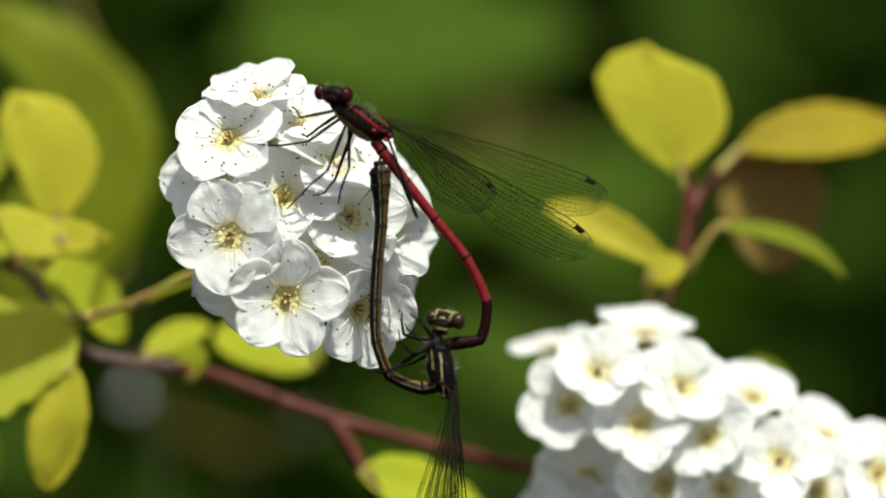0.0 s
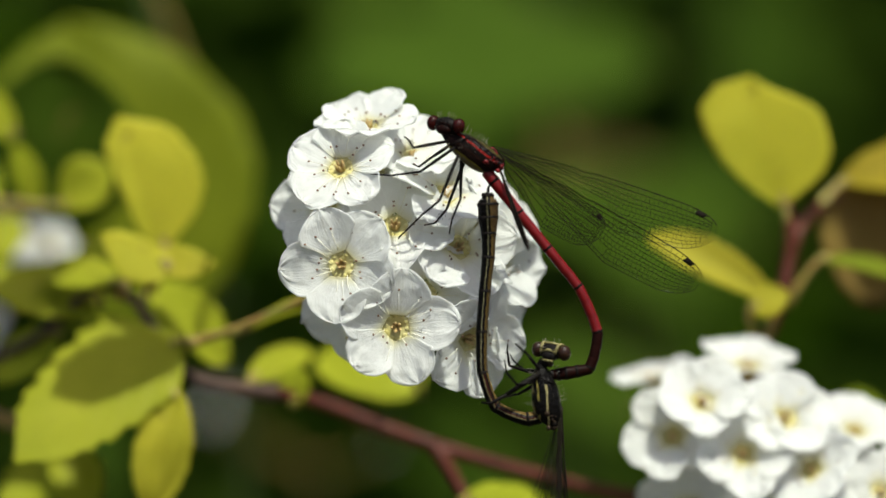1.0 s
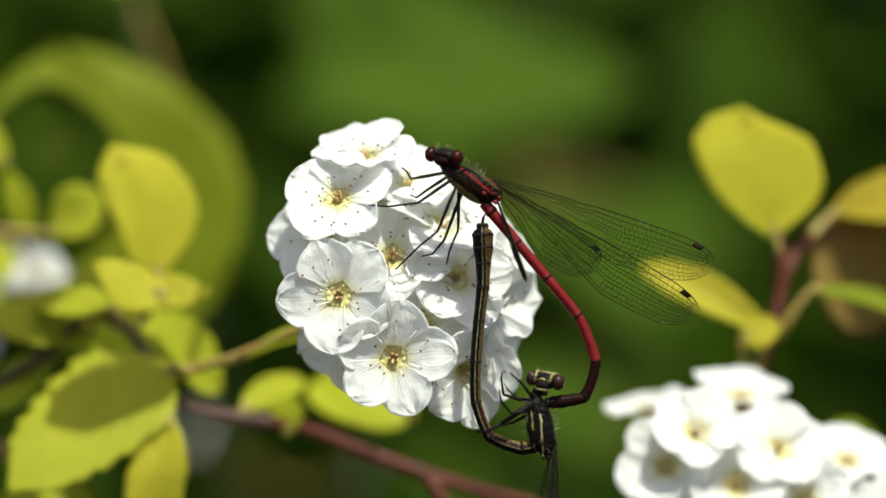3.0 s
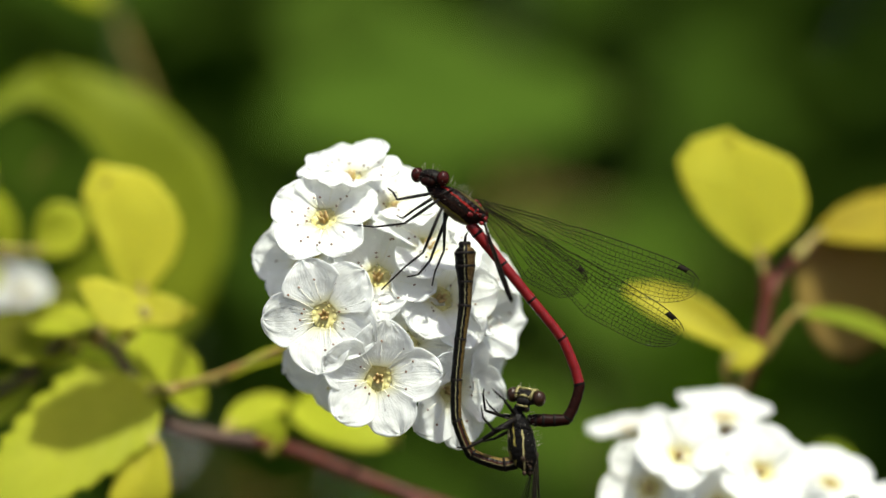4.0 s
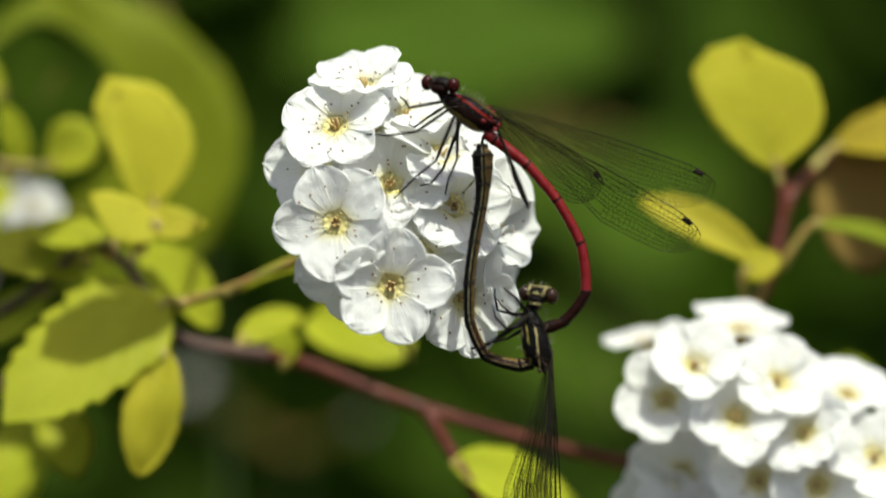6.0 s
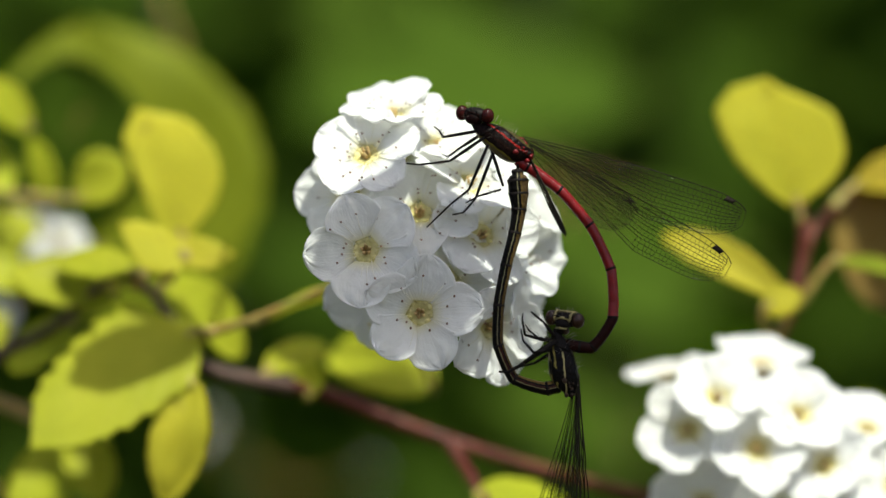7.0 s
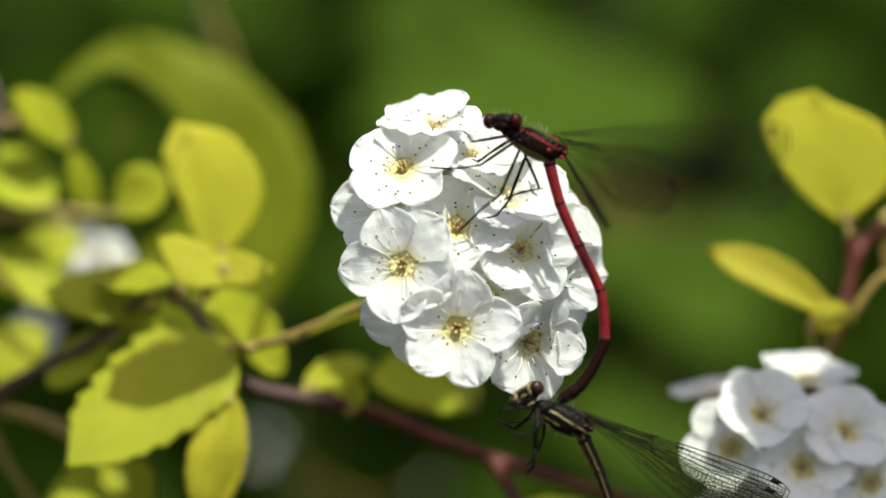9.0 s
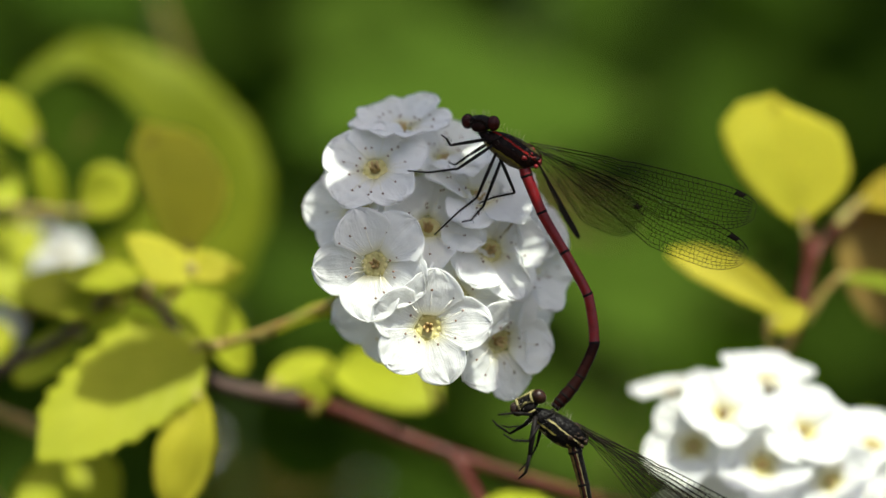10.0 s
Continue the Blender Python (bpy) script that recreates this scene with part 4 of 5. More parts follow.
def segment_mesh(length, r0, r1, skin, ring, last=True):
    """One ring of the abdomen along +x; the last piece of a segment swells to a dark hind margin."""
    bm = bmesh.new()
    if last:
        xs = [-0.30, 0.0, 0.35 * length, max(0.4 * length, length - 0.55), length - 0.30, length - 0.14, length + 0.06]
        rs = [r0 * 0.86, r0 * 0.98, (r0 + r1) / 2 * 0.97, r1 * 0.98, r1 * 1.04, r1 * 1.07, r1 * 0.85]
    else:
        xs = [-0.30, -0.1, 0.0, 0.5 * length, length, length + 0.12, length + 0.30]
        rs = [r0 * 0.84, r0 * 0.95, r0 * 0.98, (r0 + r1) / 2 * 0.97, r1 * 0.98, r1 * 0.95, r1 * 0.84]
    add_tube(bm, [(x * MM, 0, 0) for x in xs], [r * MM for r in rs], 14)
    if last:
        for face in bm.faces:
            if face.calc_center_median().x > (length - 0.26) * MM:
                face.material_index = 1
    return mesh_of(bm, skin, ring)


def head_mesh(rim, crested):
    """crested: pale crescents run behind the eyes and over the crown."""
    bm = bmesh.new()
    add_ball(bm, (0, 0, 0), (0.85 * MM, 1.45 * MM, 0.80 * MM), 0, 14, 9)
    add_ball(bm, (-0.55 * MM, 0, -0.35 * MM), (0.60 * MM, 0.85 * MM, 0.55 * MM), 0 if crested else 1, 10, 7)
    if crested:
        for s in (-1, 1):
            arc = [radians(-60 + 22 * k) for k in range(12)]
            add_tube(bm, [(0.84 * math.cos(a) * MM, s * (0.92 + 0.10 * math.cos(a)) * MM, 0.84 * math.sin(a) * MM) for a in arc], [0.05 * MM] + [0.15 * MM] * 10 + [0.05 * MM], 6, 1)
        add_tube(bm, [(0.05 * MM, -0.9 * MM, 0.80 * MM), (0.0, 0.0, 0.86 * MM), (0.05 * MM, 0.9 * MM, 0.80 * MM)], 0.13 * MM, 6, 1)
        add_tube(bm, [(-0.95 * MM, -0.6 * MM, -0.7 * MM), (-1.1 * MM, 0.0, -0.65 * MM), (-0.95 * MM, 0.6 * MM, -0.7 * MM)], 0.12 * MM, 6, 1)
    add_tube(bm, [(-0.6 * MM, 0.75 * MM, 0.1 * MM), (-0.68 * MM, 0, 0.35 * MM), (-0.6 * MM, -0.75 * MM, 0.1 * MM)], 0.16 * MM, 6, 1)
    for s in (-1, 1):
        add_tube(bm, [(-0.6 * MM, 0.45 * s * MM, 0.4 * MM), (-1.1 * MM, 0.6 * s * MM, 0.6 * MM), (-2.2 * MM, 1.0 * s * MM, 0.7 * MM)], [0.09 * MM, 0.06 * MM, 0.025 * MM], 5, 0)
    rng = random.Random(3)
    for k in range(26):
        a, y = rng.uniform(-0.5, 2.2), rng.uniform(-1.1, 1.1)
        d = Vector((-math.cos(a) * 0.5 + 0.2, y * 0.3, math.sin(a) * 0.8 + 0.3)).normalized()
        p = Vector((d.x * 0.75, y, d.z * 0.72))
        add_tube(bm, [p * MM, (p + d * rng.uniform(0.35, 0.75)) * MM], [0.013 * MM, 0.005 * MM], 3, 2)
    return mesh_of(bm, M_BLACK, rim, M_HAIR)


def thorax_mesh(skin, joint):
    bm = bmesh.new()
    xs = [-3.3, -3.0, -2.3, -1.4, 0.0, 1.4, 2.3, 2.9, 3.2]
    ws = [0.30, 0.48, 0.78, 1.12, 1.40, 1.45, 1.25, 0.9, 0.4]
    hs = [0.30, 0.50, 0.85, 1.20, 1.42, 1.48, 1.28, 0.92, 0.42]
    rings = []
    for x, w, h in zip(xs, ws, hs):
        skew = 0.20 * (x + 1)
        rings.append([bm.verts.new(((x + 0.45 * math.sin(a)) * MM, w * math.copysign(abs(math.cos(a)) ** 0.8, math.cos(a)) * MM, (h * math.copysign(abs(math.sin(a)) ** 0.85, math.sin(a)) + 0.05 * skew) * MM)) for a in (2 * math.pi * k / 18 for k in range(18))])
    for a, b in zip(rings, rings[1:]):
        for k in range(18):
            bm.faces.new((a[k], a[(k + 1) % 18], b[(k + 1) % 18], b[k]))
    bm.faces.new(rings[0][::-1])
    bm.faces.new(rings[-1])
    # wing joints on the back
    rng = random.Random(8)
    for k in range(95):
        x, a = rng.uniform(0.7, 2.9), rng.uniform(-1.7, 1.7)
        w, h = 1.52 - 0.12 * (x - 1) ** 2, 1.48 - 0.14 * (x - 0.7) ** 1.5
        r = rng.uniform(0.09, 0.24)
        add_ball(bm, ((x + 0.35) * MM, w * 0.85 * math.sin(a) * MM, h * math.cos(a) * MM), (r * rng.uniform(0.8, 1.8) * MM, r * MM, r * rng.uniform(0.7, 1.2) * MM), 1 if rng.random() < 0.6 else 3, 7, 5)
    add_ball(bm, (-3.35 * MM, 0, 0.25 * MM), (0.55 * MM, 0.85 * MM, 0.72 * MM), 3, 10, 7)
    add_ball(bm, (-3.15 * MM, 0, 0.65 * MM), (0.40 * MM, 0.70 * MM, 0.40 * MM), 1, 10, 7)
    for s in (-1, 1):  # seams of the side plates
        for x in (-1.6, 0.0, 1.4):
            add_tube(bm, [((x - 0.5) * MM, s * 1.02 * MM, -0.95 * MM), (x * MM, s * 1.33 * MM, 0.0), ((x + 0.5) * MM, s * 1.02 * MM, 0.95 * MM)], 0.07 * MM, 5, 3)
    for k in range(130):
        a, x = rng.uniform(-2.9, 2.9), rng.uniform(-2.8, 1.2)
        h = 1.15 + 0.3 * (1 - abs(x) / 3)
        d = Vector((-0.2, math.sin(a) * 0.8, math.cos(a))).normalized()
        p = Vector((x, d.y * 1.1, d.z * h))
        add_tube(bm, [p * MM, (p + d * rng.uniform(0.4, 0.9)) * MM], [0.012 * MM, 0.005 * MM], 3, 2)
    return mesh_of(bm, skin, joint, M_HAIR, M_BLACK)


def leg(parent, points, rel, thick=0.16):
    """A leg from its hip: femur, bristly tibia, foot. Points in millimetres, first one the hip."""
    p = [Vector(q) - Vector(rel) for q in points]
    hip = p[0]
    q = [v - hip for v in p]
    bm = add_tube(bmesh.new(), [q[0] * MM, (q[0] * 0.5 + q[1] * 0.5) * MM, q[1] * MM], [thick * MM, thick * 1.15 * MM, thick * 0.8 * MM], 7)
    upper = part("leg", bm, parent, Matrix.Translation(hip * MM), "", (M_BLACK,))
    bm = add_tube(bmesh.new(), [q[1] * MM] + [v * MM for v in q[2:]], [thick * 0.75 * MM] + [thick * (0.6 - 0.15 * k) * MM for k in range(len(q) - 2)], 6)
    rng = random.Random(len(points))
    d = q[2] - q[1]
    for k in range(12):
        c = q[1] + d * (0.08 + 0.9 * k / 12)
        side = d.orthogonal().normalized() * rng.choice((-1, 1)) + d.normalized() * 0.7 + Vector((0, rng.uniform(-0.6, 0.6), 0))
        add_tube(bm, [c * MM, (c + side.normalized() * 0.55) * MM], [0.03 * MM, 0.01 * MM], 3)
    part("shin", bm, upper, None, "", (M_BLACK,))
    return upper


def damselfly(name, label, lengths, radii, skins, thorax_skin, joint, head_rim, eye, wing_length, wing_sizes=((1.0, 1.0),) * 4):
    ob = thing(name, ORIGIN, label, "damselfly", "mating damselflies")
    made = {"thing": ob}
    made["thorax"] = part("thorax", thorax_mesh(thorax_skin, joint), ob)
    made["head"] = part("head", head_mesh(head_rim, eye is M_BROWN_EYE), ob)
    for s in (-1, 1):
        part("eye", add_ball(bmesh.new(), (0, 0, 0), (0.74 * MM, 0.64 * MM, 0.78 * MM), 0, 16, 12), made["head"], Matrix.Translation((-0.1 * MM, s * 1.45 * MM, 0.05 * MM)), "", (eye,))
    made["segments"] = []
    for n, (r0, r1), (skin, ring) in zip(lengths, radii, skins):
        cuts = pieces(n)
        for k in range(cuts):
            a, b = r0 + (r1 - r0) * k / cuts, r0 + (r1 - r0) * (k + 1) / cuts
            made["segments"].append(part("abdomen_segment", segment_mesh(n / cuts, a, b, skin, ring if k == cuts - 1 else skin, k == cuts - 1), ob))
    tail = bmesh.new()
    for s in (-1, 1):
        add_tube(tail, [(0.8 * MM, s * 0.25 * MM, 0), (1.5 * MM, s * 0.4 * MM, -0.1 * MM), (1.9 * MM, s * 0.2 * MM, -0.35 * MM)], [0.16 * MM, 0.13 * MM, 0.06 * MM], 6)
    part("clasper", tail, made["segments"][-1], None, "", (M_BLACK,))
    made_wings = {}
    made["wings"] = []
    for k in range(4):
        size = wing_sizes[k]
        if size not in made_wings:
            made_wings[size] = wing_meshes(wing_length * size[0], size[1])
        skin, net, mark = made_wings[size]
        w = part("wing", skin, ob)
        part("vein_net", net, w)
        part("wing_mark", mark, w)
        made["wings"].append(w)
    return made


MALE_LENGTHS = [1.2, 4.0, 4.6, 4.9, 4.9, 3.7, 1.4, 1.1, 0.8, 0.6]
FEMALE_LENGTHS = [1.2, 3.4, 3.8, 4.1, 4.1, 3.4, 2.4, 1.6, 1.3, 0.9]
# seconds, thorax middle, heading of the thorax, head and root of the abdomen seen from the thorax, headings of the abdomen's segments
MALE = [
    (0.0, (0.59, 14.81), -38, (-2.52, 2.66), (1.55, -2.2), [-54, -54, -53, -52, -66, -100, -172, -174, -176, -178]),
    (2.5, (0.59, 14.81), -38, (-2.52, 2.66), (1.55, -2.2), [-50, -50, -50, -50, -69, -108, -166, -169, -171, -172]),
    (4.0, (0.59, 14.81), -38, (-2.52, 2.66), (1.55, -2.2), [-51, -51, -51, -51, -69, -110, -178, -180, -182, -184]),
    (5.5, (0.59, 14.81), -38, (-2.52, 2.66), (1.55, -2.2), [-49, -49, -49, -49, -69, -111, -181, -181, -183, -185]),
    (5.9, (0.67, 14.56), -35, (-2.83, 2.63), (1.92, -2.35), [-27, -33, -51, -68, -91, -139, -153, -153, -215, -326]),
    (6.2, (0.59, 14.81), -38, (-2.52, 2.66), (1.55, -2.2), [-49, -49, -49, -49, -69, -111, -181, -181, -183, -185]),
    (7.5, (1.20, 14.42), -37, (-2.74, 2.66), (1.95, -1.87), [-20, -28, -50, -74, -99, -133, -192, -193, -193, -193]),
    (8.0, (0.55, 14.30), -36, (-2.74, 2.66), (1.95, -1.87), [-20, -27, -50, -74, -100, -134, -184, -191, -193, -193]),
    (8.3, (0.97, 14.17), -36, (-2.97, 2.57), (2.12, -1.5), [0, -10, -50, -82, -107, -142, -153, -153, -224, -313]),
    (8.5, (1.43, 15.99), -12, (-3.87, 0.79), (2.18, -0.17), [24, 15, -42, -85, -120, -142, -146, -326, -326, -326]),
    (8.7, (0.53, 17.53), 4, (-3.93, -0.14), (1.89, 0.25), [40, 34, -38, -94, -135, -141, -140, -320, -320, -320]),
    (8.9, (-0.06, 16.89), -7, (-3.67, 0.42), (1.81, -0.54), [-50, -45, -39, -61, -105, -136, -141, -141, -141, -141]),
    (9.0, (0.33, 15.75), -28, (-3.0, 2.09), (1.53, -1.19), [-82, -75, -65, -63, -85, -117, -128, -142, -146, -146]),
    (9.5, (0.68, 15.43), -30, (-2.88, 2.23), (1.47, -1.72), [-76, -69, -61, -57, -81, -117, -126, -142, -147, -148]),
    (10.0, (0.81, 15.35), -34, (-2.88, 2.6), (1.47, -1.75), [-72, -67, -59, -60, -82, -115, -126, -130, -131, -131]),
]
FEMALE = [
    (0.0, (8.05, -9.56), -86, (0.65, 4.38), (-0.76, -2.23), [-172, 158, 108, 89, 85, 83, 89, 91, 91, 91]),
    (1.0, (7.70, -9.66), -86, (0.65, 4.38), (-0.76, -2.23), [-172, 158, 108, 89, 85, 83, 89, 91, 91, 91]),
    (2.5, (7.60, -9.70), -86, (0.65, 4.38), (-0.76, -2.23), [-172, 158, 108, 89, 85, 83, 89, 91, 91, 91]),
    (4.0, (7.15, -8.95), -86, (0.50, 4.38), (-0.70, -2.23), [-170, 162, 111, 89, 84, 82, 89, 91, 91, 91]),
    (5.5, (7.60, -8.56), -86, (0.65, 4.38), (-0.76, -2.23), [-170, 163, 112, 89, 84, 82, 89, 91, 91, 91]),
    (5.9, (6.95, -7.71), -82, (0.25, 4.3), (-0.37, -2.6), [-167, 166, 114, 90, 81, 77, 81, 92, 92, 92]),
    (6.2, (7.60, -8.56), -86, (0.65, 4.38), (-0.76, -2.23), [-170, 163, 112, 89, 84, 82, 89, 91, 91, 91]),
    (7.5, (6.90, -7.16), -82, (0.03, 4.35), (-0.37, -2.49), [-169, 164, 114, 87, 76, 70, 76, 94, 94, 94]),
    (8.0, (6.80, -6.98), -82, (0.03, 4.35), (-0.37, -2.49), [-168, 165, 114, 87, 76, 70, 76, 94, 94, 94]),
    (8.3, (6.46, -5.14), -70, (-0.23, 4.04), (0.23, -2.63), [-148, 176, 116, 83, 73, 73, 94, 97, 97, 97]),
    (8.5, (7.29, 0.86), -45, (-2.37, 3.11), (1.24, -1.7), [-106, 236, 170, 114, 97, 92, 93, 93, 93, 93]),
    (8.7, (4.87, 5.99), -27, (-3.11, 1.98), (2.09, -1.41), [-76, 270, 219, 144, 113, 108, 104, 104, 104, 104]),
    (8.9, (6.52, -4.79), -26, (-3.14, 1.7), (1.78, -0.57), [-74, 286, 263, 226, 149, 110, 101, 96, 96, 96]),
    (9.0, (3.05, -11.43), -31, (-3.22, 2.15), (2.04, -1.41), [-65, 295, 289, 288, 285, 277, 277, -83, -83, -83]),
    (9.5, (5.54, -11.99), -39, (-2.71, 2.54), (1.81, -1.64), [-52, 309, 309, 306, 302, 302, 302, -58, -238, -238]),
    (10.0, (5.76, -12.63), -37, (-2.8, 2.4), (1.72, -1.55), [-75, 285, 280, 278, 273, 273, 273, -87, -87, -87]),
]
DEPTH = -6.0
male = damselfly("red_damselfly", "large red male damselfly clinging to white blossom", MALE_LENGTHS,
                 [(0.62, 0.62), (0.60, 0.54), (0.54, 0.52), (0.52, 0.52), (0.52, 0.54), (0.54, 0.56), (0.56, 0.62), (0.62, 0.66), (0.66, 0.62), (0.60, 0.5)],
                 [(M_RED, M_BLACK)] * 5 + [(M_DARK_RED, M_BLACK)] * 5, M_THORAX, M_WING_JOINT, M_DARK_RED, M_EYE, 24.2, ((1.0, 1.0), (1.0, 1.0), (0.66, 1.45), (0.45, 0.7)))
female = damselfly("dark_damselfly", "black and yellow female damselfly curled beneath the male", FEMALE_LENGTHS,
                   [(0.72, 0.70), (0.66, 0.58), (0.58, 0.56), (0.56, 0.58), (0.58, 0.60), (0.60, 0.66), (0.66, 0.76), (0.80, 1.00), (1.04, 1.06), (1.02, 0.6)],
                   [(M_F_BASE, M_BLACK)] * 3 + [(M_F_ABDOMEN, M_BLACK)] * 7, M_F_THORAX, M_JOINT, M_FACE, M_BROWN_EYE, 23.0)


# middles of the thorax for which the legs are laid out
REST_MALE, REST_FEMALE = Vector((0.59, DEPTH, 14.81)), Vector((7.60, DEPTH, -8.56))


MALE_LEGS = [leg(male["thing"], pts, REST_MALE) for pts in (
    [(-1.5, -6.5, 15.9), (-5.3, -7.0, 15.2), (-5.7, -5.0, 16.0), (-6.2, -4.0, 16.4)],
    [(-1.1, -7.0, 15.2), (-4.6, -7.0, 12.8), (-7.6, -5.0, 12.5), (-9.6, -4.0, 12.7)],
    [(-0.8, -7.0, 14.4), (-2.7, -7.0, 9.9), (-4.5, -6.0, 8.5), (-6.9, -4.5, 6.2)],
    [(-0.5, -6.0, 14.2), (-0.6, -6.0, 10.1), (-1.5, -5.0, 8.0), (-1.8, -4.0, 6.6)],
    [(-0.1, -5.0, 14.1), (-2.0, -4.5, 9.1), (-3.2, -4.0, 7.7), (-4.3, -3.5, 7.5)],
    [(-1.4, -5.5, 15.6), (-3.5, -4.0, 14.3), (-4.8, -3.0, 13.4), (-5.4, -2.5, 13.7)])]
FEMALE_LEGS = [leg(female["thing"], pts, REST_FEMALE, stout) for stout, pts in zip((0.26, 0.16, 0.16, 0.18, 0.16, 0.14), (
    [(7.0, -7.0, -6.3), (3.7, -7.5, -8.4), (2.1, -7.0, -9.3), (1.2, -6.5, -9.2)],
    [(6.9, -5.0, -6.5), (4.0, -4.0, -5.6), (3.8, -3.5, -4.0), (3.9, -3.5, -3.4)],
    [(6.9, -7.0, -5.9), (5.8, -8.0, -4.4), (4.9, -8.0, -3.6), (4.6, -8.0, -3.3)],
    [(7.0, -6.5, -7.1), (4.7, -8.0, -7.4), (3.7, -8.0, -6.2), (3.5, -8.0, -5.0)],
    [(7.0, -5.0, -7.3), (4.9, -3.0, -8.5), (2.9, -3.0, -8.9), (1.8, -4.0, -8.8)],
    [(6.9, -5.0, -6.1), (5.5, -3.0, -6.1), (4.4, -3.0, -5.1), (4.1, -2.5, -4.5)]))]
# headings of the four wings, and how far each is turned out of the plane of the body and about its own length
MALE_WINGS = [(0.0, -17.5, -29, -31, -70), (5.5, -17.5, -29, -31, -70), (7.5, -15, -27, -25, -63), (8.3, -11, -24, -18, -60), (8.4, -5, -17, -10, -52), (8.5, 12, -6, 30, -10), (8.6, 16, 4, 40, 10), (8.7, 25, 12, 47, 3), (8.9, 17, 6, 25, -20), (9.0, 3, -8, -18, -58), (9.2, -9, -19, -25, -60), (9.5, -12, -21, -26, -61), (10.0, -12, -22, -26, -61)]
MALE_SPREAD = [(0, 0), (3, 6), (27, 4), (-27, 72)]
FEMALE_WINGS = [(0.0, -92), (5.9, -92), (7.5, -89), (8.1, -86), (8.3, -76), (8.4, -60), (8.5, -41), (8.6, -30), (8.7, -24), (8.9, -27), (9.0, -24), (9.5, -29), (10.0, -32)]
FEMALE_SPREAD = [(-10, 32), (-3, 42), (8, 28), (14, 36)]


def small_fly():
    ob = thing("fly", at((-104.3, -14.0, -3.3)), "tiny grey fly in flight with blurred wings", "fly")
    part("body", add_tube(bmesh.new(), [(0, 0, 0.5 * MM), (0, 0, 0.25 * MM), (0, 0, -0.3 * MM), (0, 0, -1.1 * MM), (0, 0, -1.5 * MM)], [0.2 * MM, 0.42 * MM, 0.45 * MM, 0.36 * MM, 0.1 * MM], 9), ob, None, "", (M_FLY,))
    part("head", add_ball(bmesh.new(), (0, 0, 0.75 * MM), (0.40 * MM, 0.34 * MM, 0.32 * MM)), ob, None, "", (M_BROWN_EYE,))
    for s in (-1, 1):
        def f(u, v):
            w = 0.42 * math.sin(math.pi * min(1.0, 0.06 + 0.94 * u)) ** 0.6
            return Vector((s * (0.3 + 1.7 * u), 0.1 * u, 0.15 + 0.25 * u + (v - 0.5) * 2 * w)) * MM
        part("wing", add_sheet(bmesh.new(), f, 8, 4, 0.02 * MM), ob, None, "", (M_FLY_WING,))
    return ob


fly = small_fly()
FLY = [(0.0, (-104.3, -14.0, -3.3)), (4.0, (-104.3, -14.0, -3.3)), (4.3, (-40.3, -12.0, -25.5)), (4.5, (-25.3, -12.0, -6.6)), (4.6, (-22.7, -12.0, 0.2)), (4.7, (-23.4, -12.0, 2.8)), (4.8, (-23.9, -12.0, 5.9)), (4.9, (-22.8, -12.0, 7.3)), (5.0, (-20.9, -12.0, 6.0)), (5.1, (-26.8, -12.0, 4.3)), (5.2, (-36.8, -14.0, 3.4)), (5.4, (-60.5, -18.0, 6.1)), (5.7, (-96.2, -24.0, 10.3)), (10.0, (-96.2, -24.0, 10.3))]


def between(keys, t):
    """The row at t seconds, linear between the two nearest keys; lists and pairs go number by number."""
    def blend(a, b, k):
        return [blend(x, y, k) for x, y in zip(a, b)] if isinstance(a, (list, tuple)) else a + (b - a) * k
    if t <= keys[0][0]:
        return keys[0]
    for a, b in zip(keys, keys[1:]):
        if t <= b[0]:
            k = (t - a[0]) / (b[0] - a[0])
            return blend(a, b, k)
    return keys[-1]


def turned(x, y, z, heading):
    return pose(x * MM, y * MM, z * MM, 0, -heading, 0)


FOLD = [(0.0, 0.0), (6.3, 0.0), (7.2, 1.0), (10.0, 1.0)]


def bent(lengths, headings):
    """The lengths and headings of the abdomen's pieces: the outer ones of a segment lean towards its neighbours."""
    out, way = [], [headings[0]]
    for h in headings[1:]:
        way.append(way[-1] + (h - way[-1] + 180) % 360 - 180)
    for k, n in enumerate(lengths):
        if pieces(n) == 1:
            out.append((n, way[k]))
            continue
        before, after = way[max(0, k - 1)], way[min(len(way) - 1, k + 1)]
        for h in (way[k] + (before - way[k]) * 0.15, way[k], way[k] + (after - way[k]) * 0.15):
            out.append((n / 3, h))
    return out


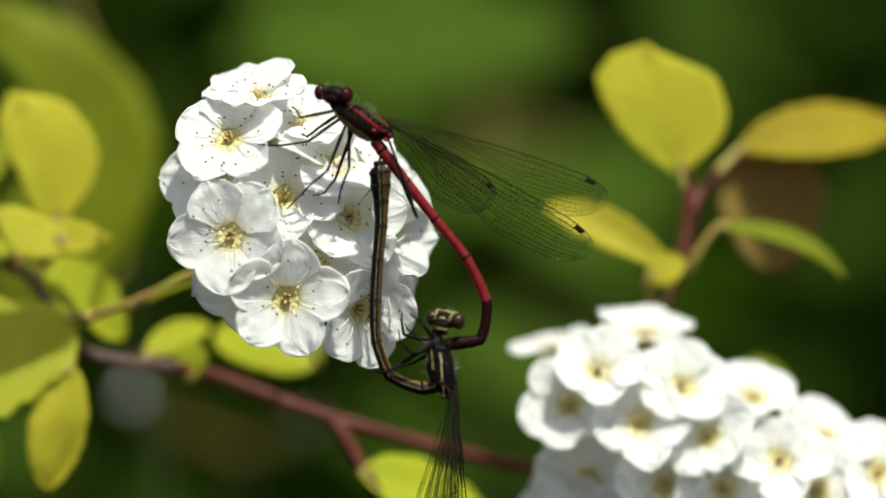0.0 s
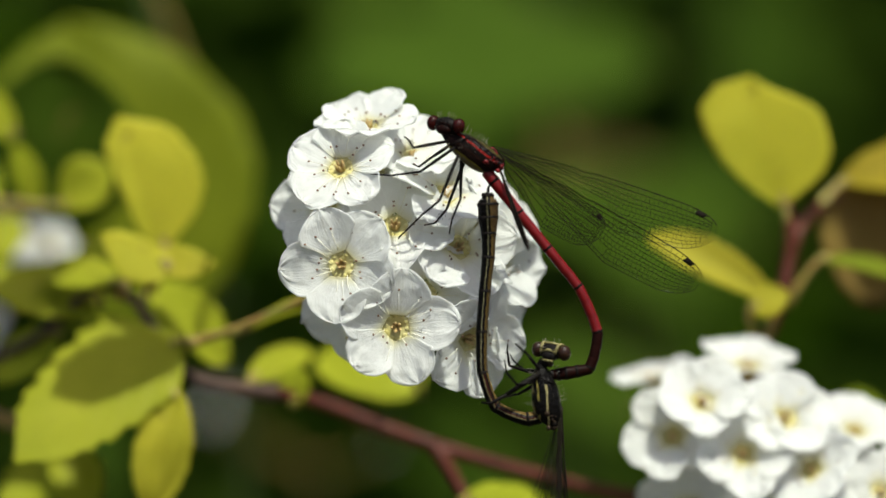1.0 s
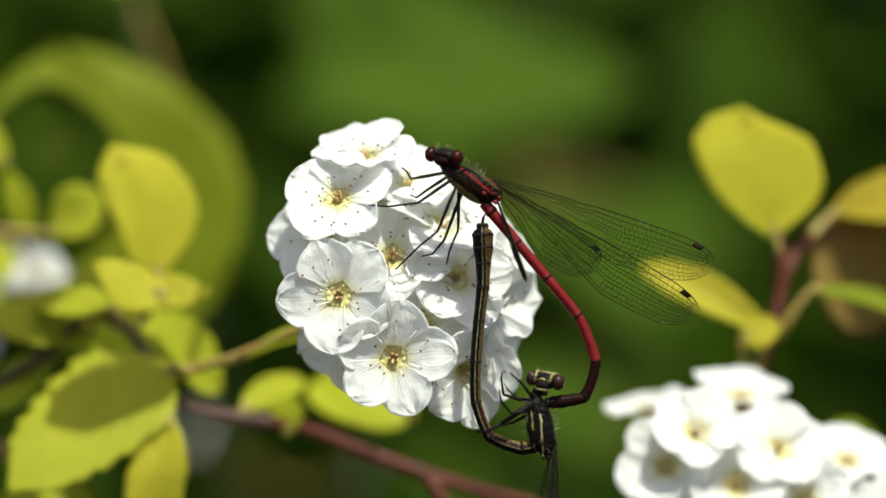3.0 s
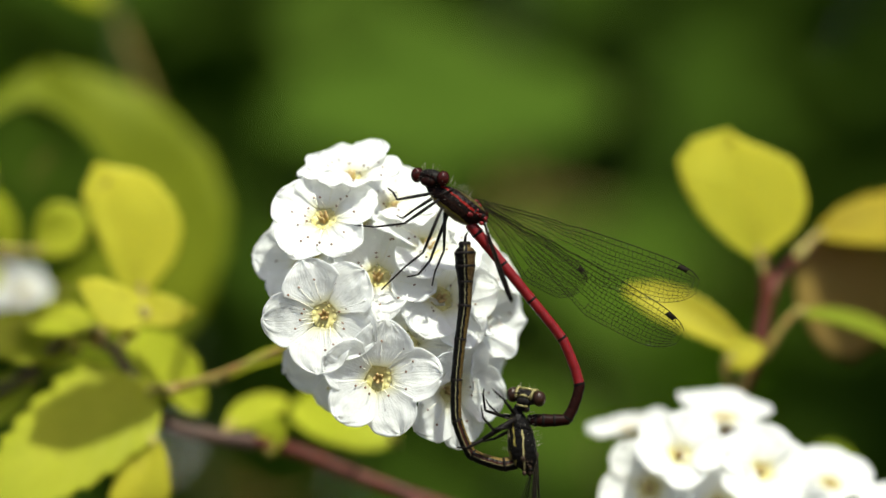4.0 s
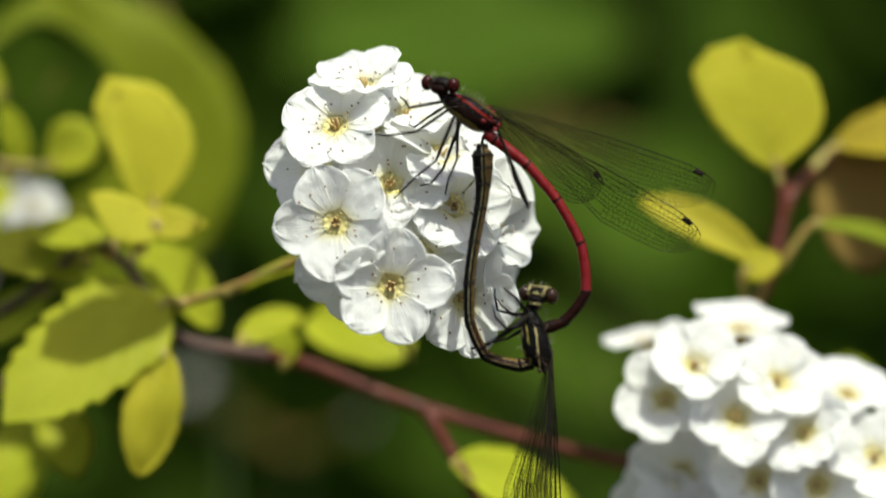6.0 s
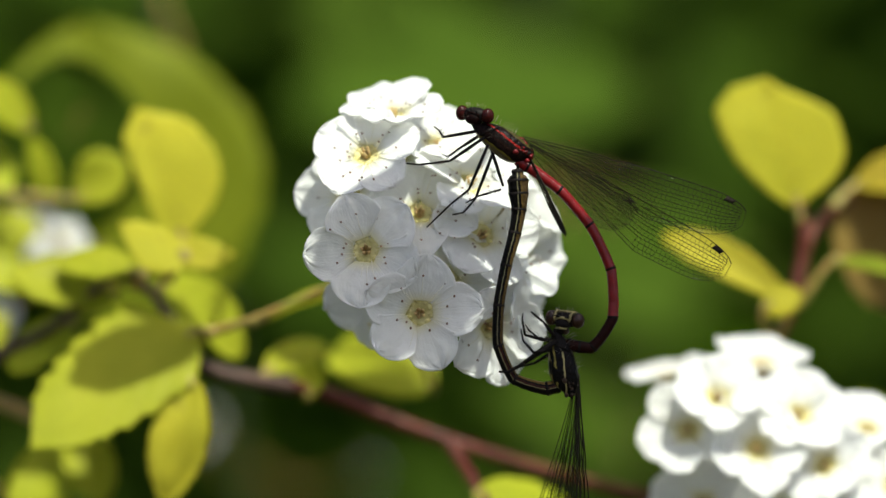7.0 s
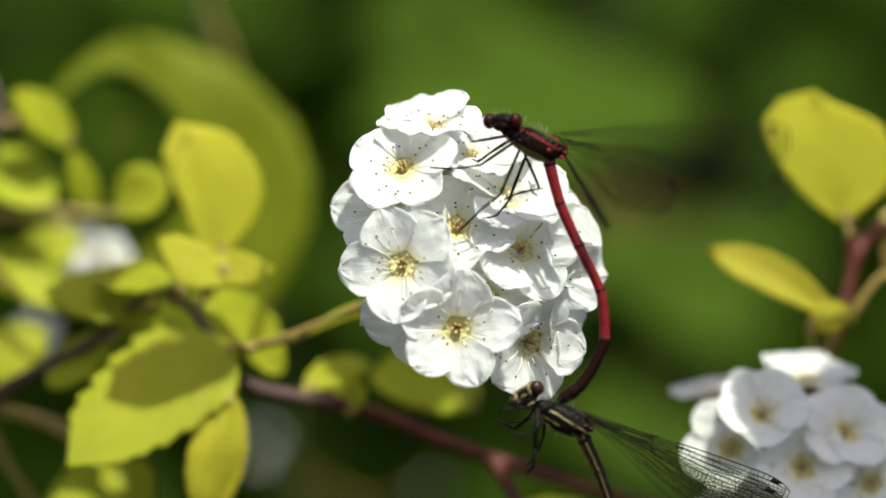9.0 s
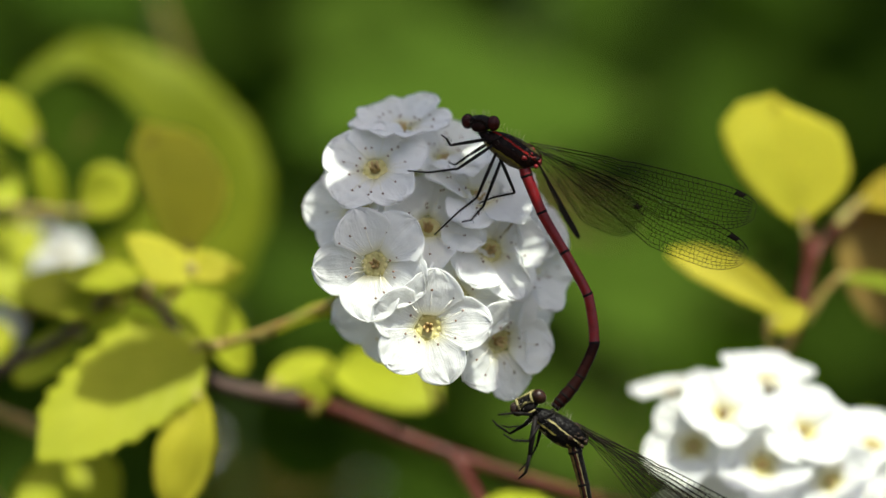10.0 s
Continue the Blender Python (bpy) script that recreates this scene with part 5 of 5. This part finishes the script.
def motions():
    shin = MALE_LEGS[3].children[0]
    knee = Vector((-0.1, 0.0, -4.1)) * MM
    walk(shin, [(t, Matrix.Translation(knee) @ Matrix.Rotation(radians(80 * k), 4, "Y") @ Matrix.Translation(-knee)) for t, k in FOLD])
    walk(fly, [(t, Matrix.Translation(at(p)) @ pose(0, 0, 0, 0, 8, 0)) for t, p in FLY])
    # the leafy twigs swing over the blossoms and leaves with each gust
    swing = [(0.0, 0), (6.6, 0), (7.3, 36), (7.7, 36), (8.0, 74), (8.3, 74), (8.45, 56), (8.75, 56), (8.9, 74), (9.1, 74), (9.4, 36), (9.7, 36), (10.0, 45)]
    walk(sail, [(t, Matrix.Translation(at((SAIL[0] + x, SAIL[1], SAIL[2])))) for t, x in ((0.0, -85), (6.8, -85), (7.2, 0), (7.7, 0), (7.95, -85), (9.15, -85), (9.38, 0), (9.6, 0), (9.85, -85), (10.0, -85))])
    walk(spray, [(t, Matrix.Translation(at((SPRAY[0] + x, SPRAY[1], SPRAY[2])))) for t, x in ((0.0, -75), (9.5, -75), (9.75, 0), (10.0, 0))])
    walk(gust, [(t, Matrix.Translation(at((GUST[0], GUST[1] + y, GUST[2])))) for t, y in swing])
    steps = [0.0, 0.5, 1.0, 1.5, 2.0, 2.5, 3.0, 3.5, 4.0, 4.5, 5.0, 5.4] + [5.5 + 0.1 * k for k in range(29)] + [8.4 + k / 30 for k in range(21)] + [9.2 + 0.1 * k for k in range(9)]
    for body, keys, lengths, legs, wing_keys, spread, follow in (
            (male, MALE, MALE_LENGTHS, MALE_LEGS, MALE_WINGS, MALE_SPREAD, 0.0),
            (female, FEMALE, FEMALE_LENGTHS, FEMALE_LEGS, FEMALE_WINGS, FEMALE_SPREAD, 1.0)):
        rows = {"thing": [], "thorax": [], "head": []}
        seg = [[] for _ in body["segments"]]
        leg_rows = [[] for _ in legs]
        wing_rows = [[] for _ in range(4)]
        hips = [Vector(o.matrix_basis.translation) / MM for o in legs]
        first = keys[0][2]
        for t in steps:
            _, mid, turn, head, root, headings = between(keys, t)
            rows["thing"].append((t, Matrix.Translation(at((mid[0], DEPTH, mid[1])))))
            rows["thorax"].append((t, turned(0, 0, 0, turn)))
            rows["head"].append((t, turned(head[0], -0.2, head[1], (turn - first) * 0.8) @ pose(0, 0, 0, 8, -12, 62)))
            x, z = root
            for k, (n, h) in enumerate(bent(lengths, headings)):
                seg[k].append((t, turned(x, 0, z, h)))
                x, z = x + n * math.cos(radians(h)), z + n * math.sin(radians(h))
            spin = Matrix.Rotation(-radians(turn - first), 4, "Y")
            for k, hip in enumerate(hips):
                v = spin @ hip
                own = Matrix.Rotation(-radians((turn - first) * follow), 4, "Y")
                if follow == 0.0 and k == 3:
                    own = Matrix.Rotation(-radians(25 * between(FOLD, t)[1]), 4, "Y")
                leg_rows[k].append((t, Matrix.Translation(v * MM) @ own))
            hs = between(wing_keys, t)[1:]
            loose = follow * max(0.0, min(1.0, (t - 8.3) / 0.3))
            for k, (out, twist) in enumerate(spread):
                h = hs[k] if len(hs) == 4 else hs[0] + (-3, 0, 2, 5)[k] * (1 + 0.3 * loose)
                # they beat while the pair shifts its grip
                first_beat, next_beat = max(0.0, 1 - abs(t - 8.5) / 0.11), max(0.0, 1 - abs(t - 8.97) / 0.16)
                h += 34 * min(1.0, 1.6 * first_beat) * math.sin(2 * math.pi * 7.5 * (t - 8.5)) + 28 * (1 - follow) * min(1.0, 1.6 * next_beat) * math.sin(2 * math.pi * 7.5 * (t - 9.0))
                back = Matrix.Rotation(-radians(turn), 4, "Y") @ Vector(((1.3, 2.2, 1.3, 2.2)[k], (-0.5, -0.5, 0.5, 0.5)[k], 1.15 - 0.2 * (k % 2)))
                wing_rows[k].append((t, turned(back.x, back.y, back.z, h) @ pose(0, 0, 0, 0, 0, out) @ pose(0, 0, 0, twist * (1 - 0.45 * loose), 0, 0)))
        for key in rows:
            walk(body[key], rows[key])
        for o, r in list(zip(body["segments"], seg)) + list(zip(legs, leg_rows)) + list(zip(body["wings"], wing_rows)):
            walk(o, r)


motions()
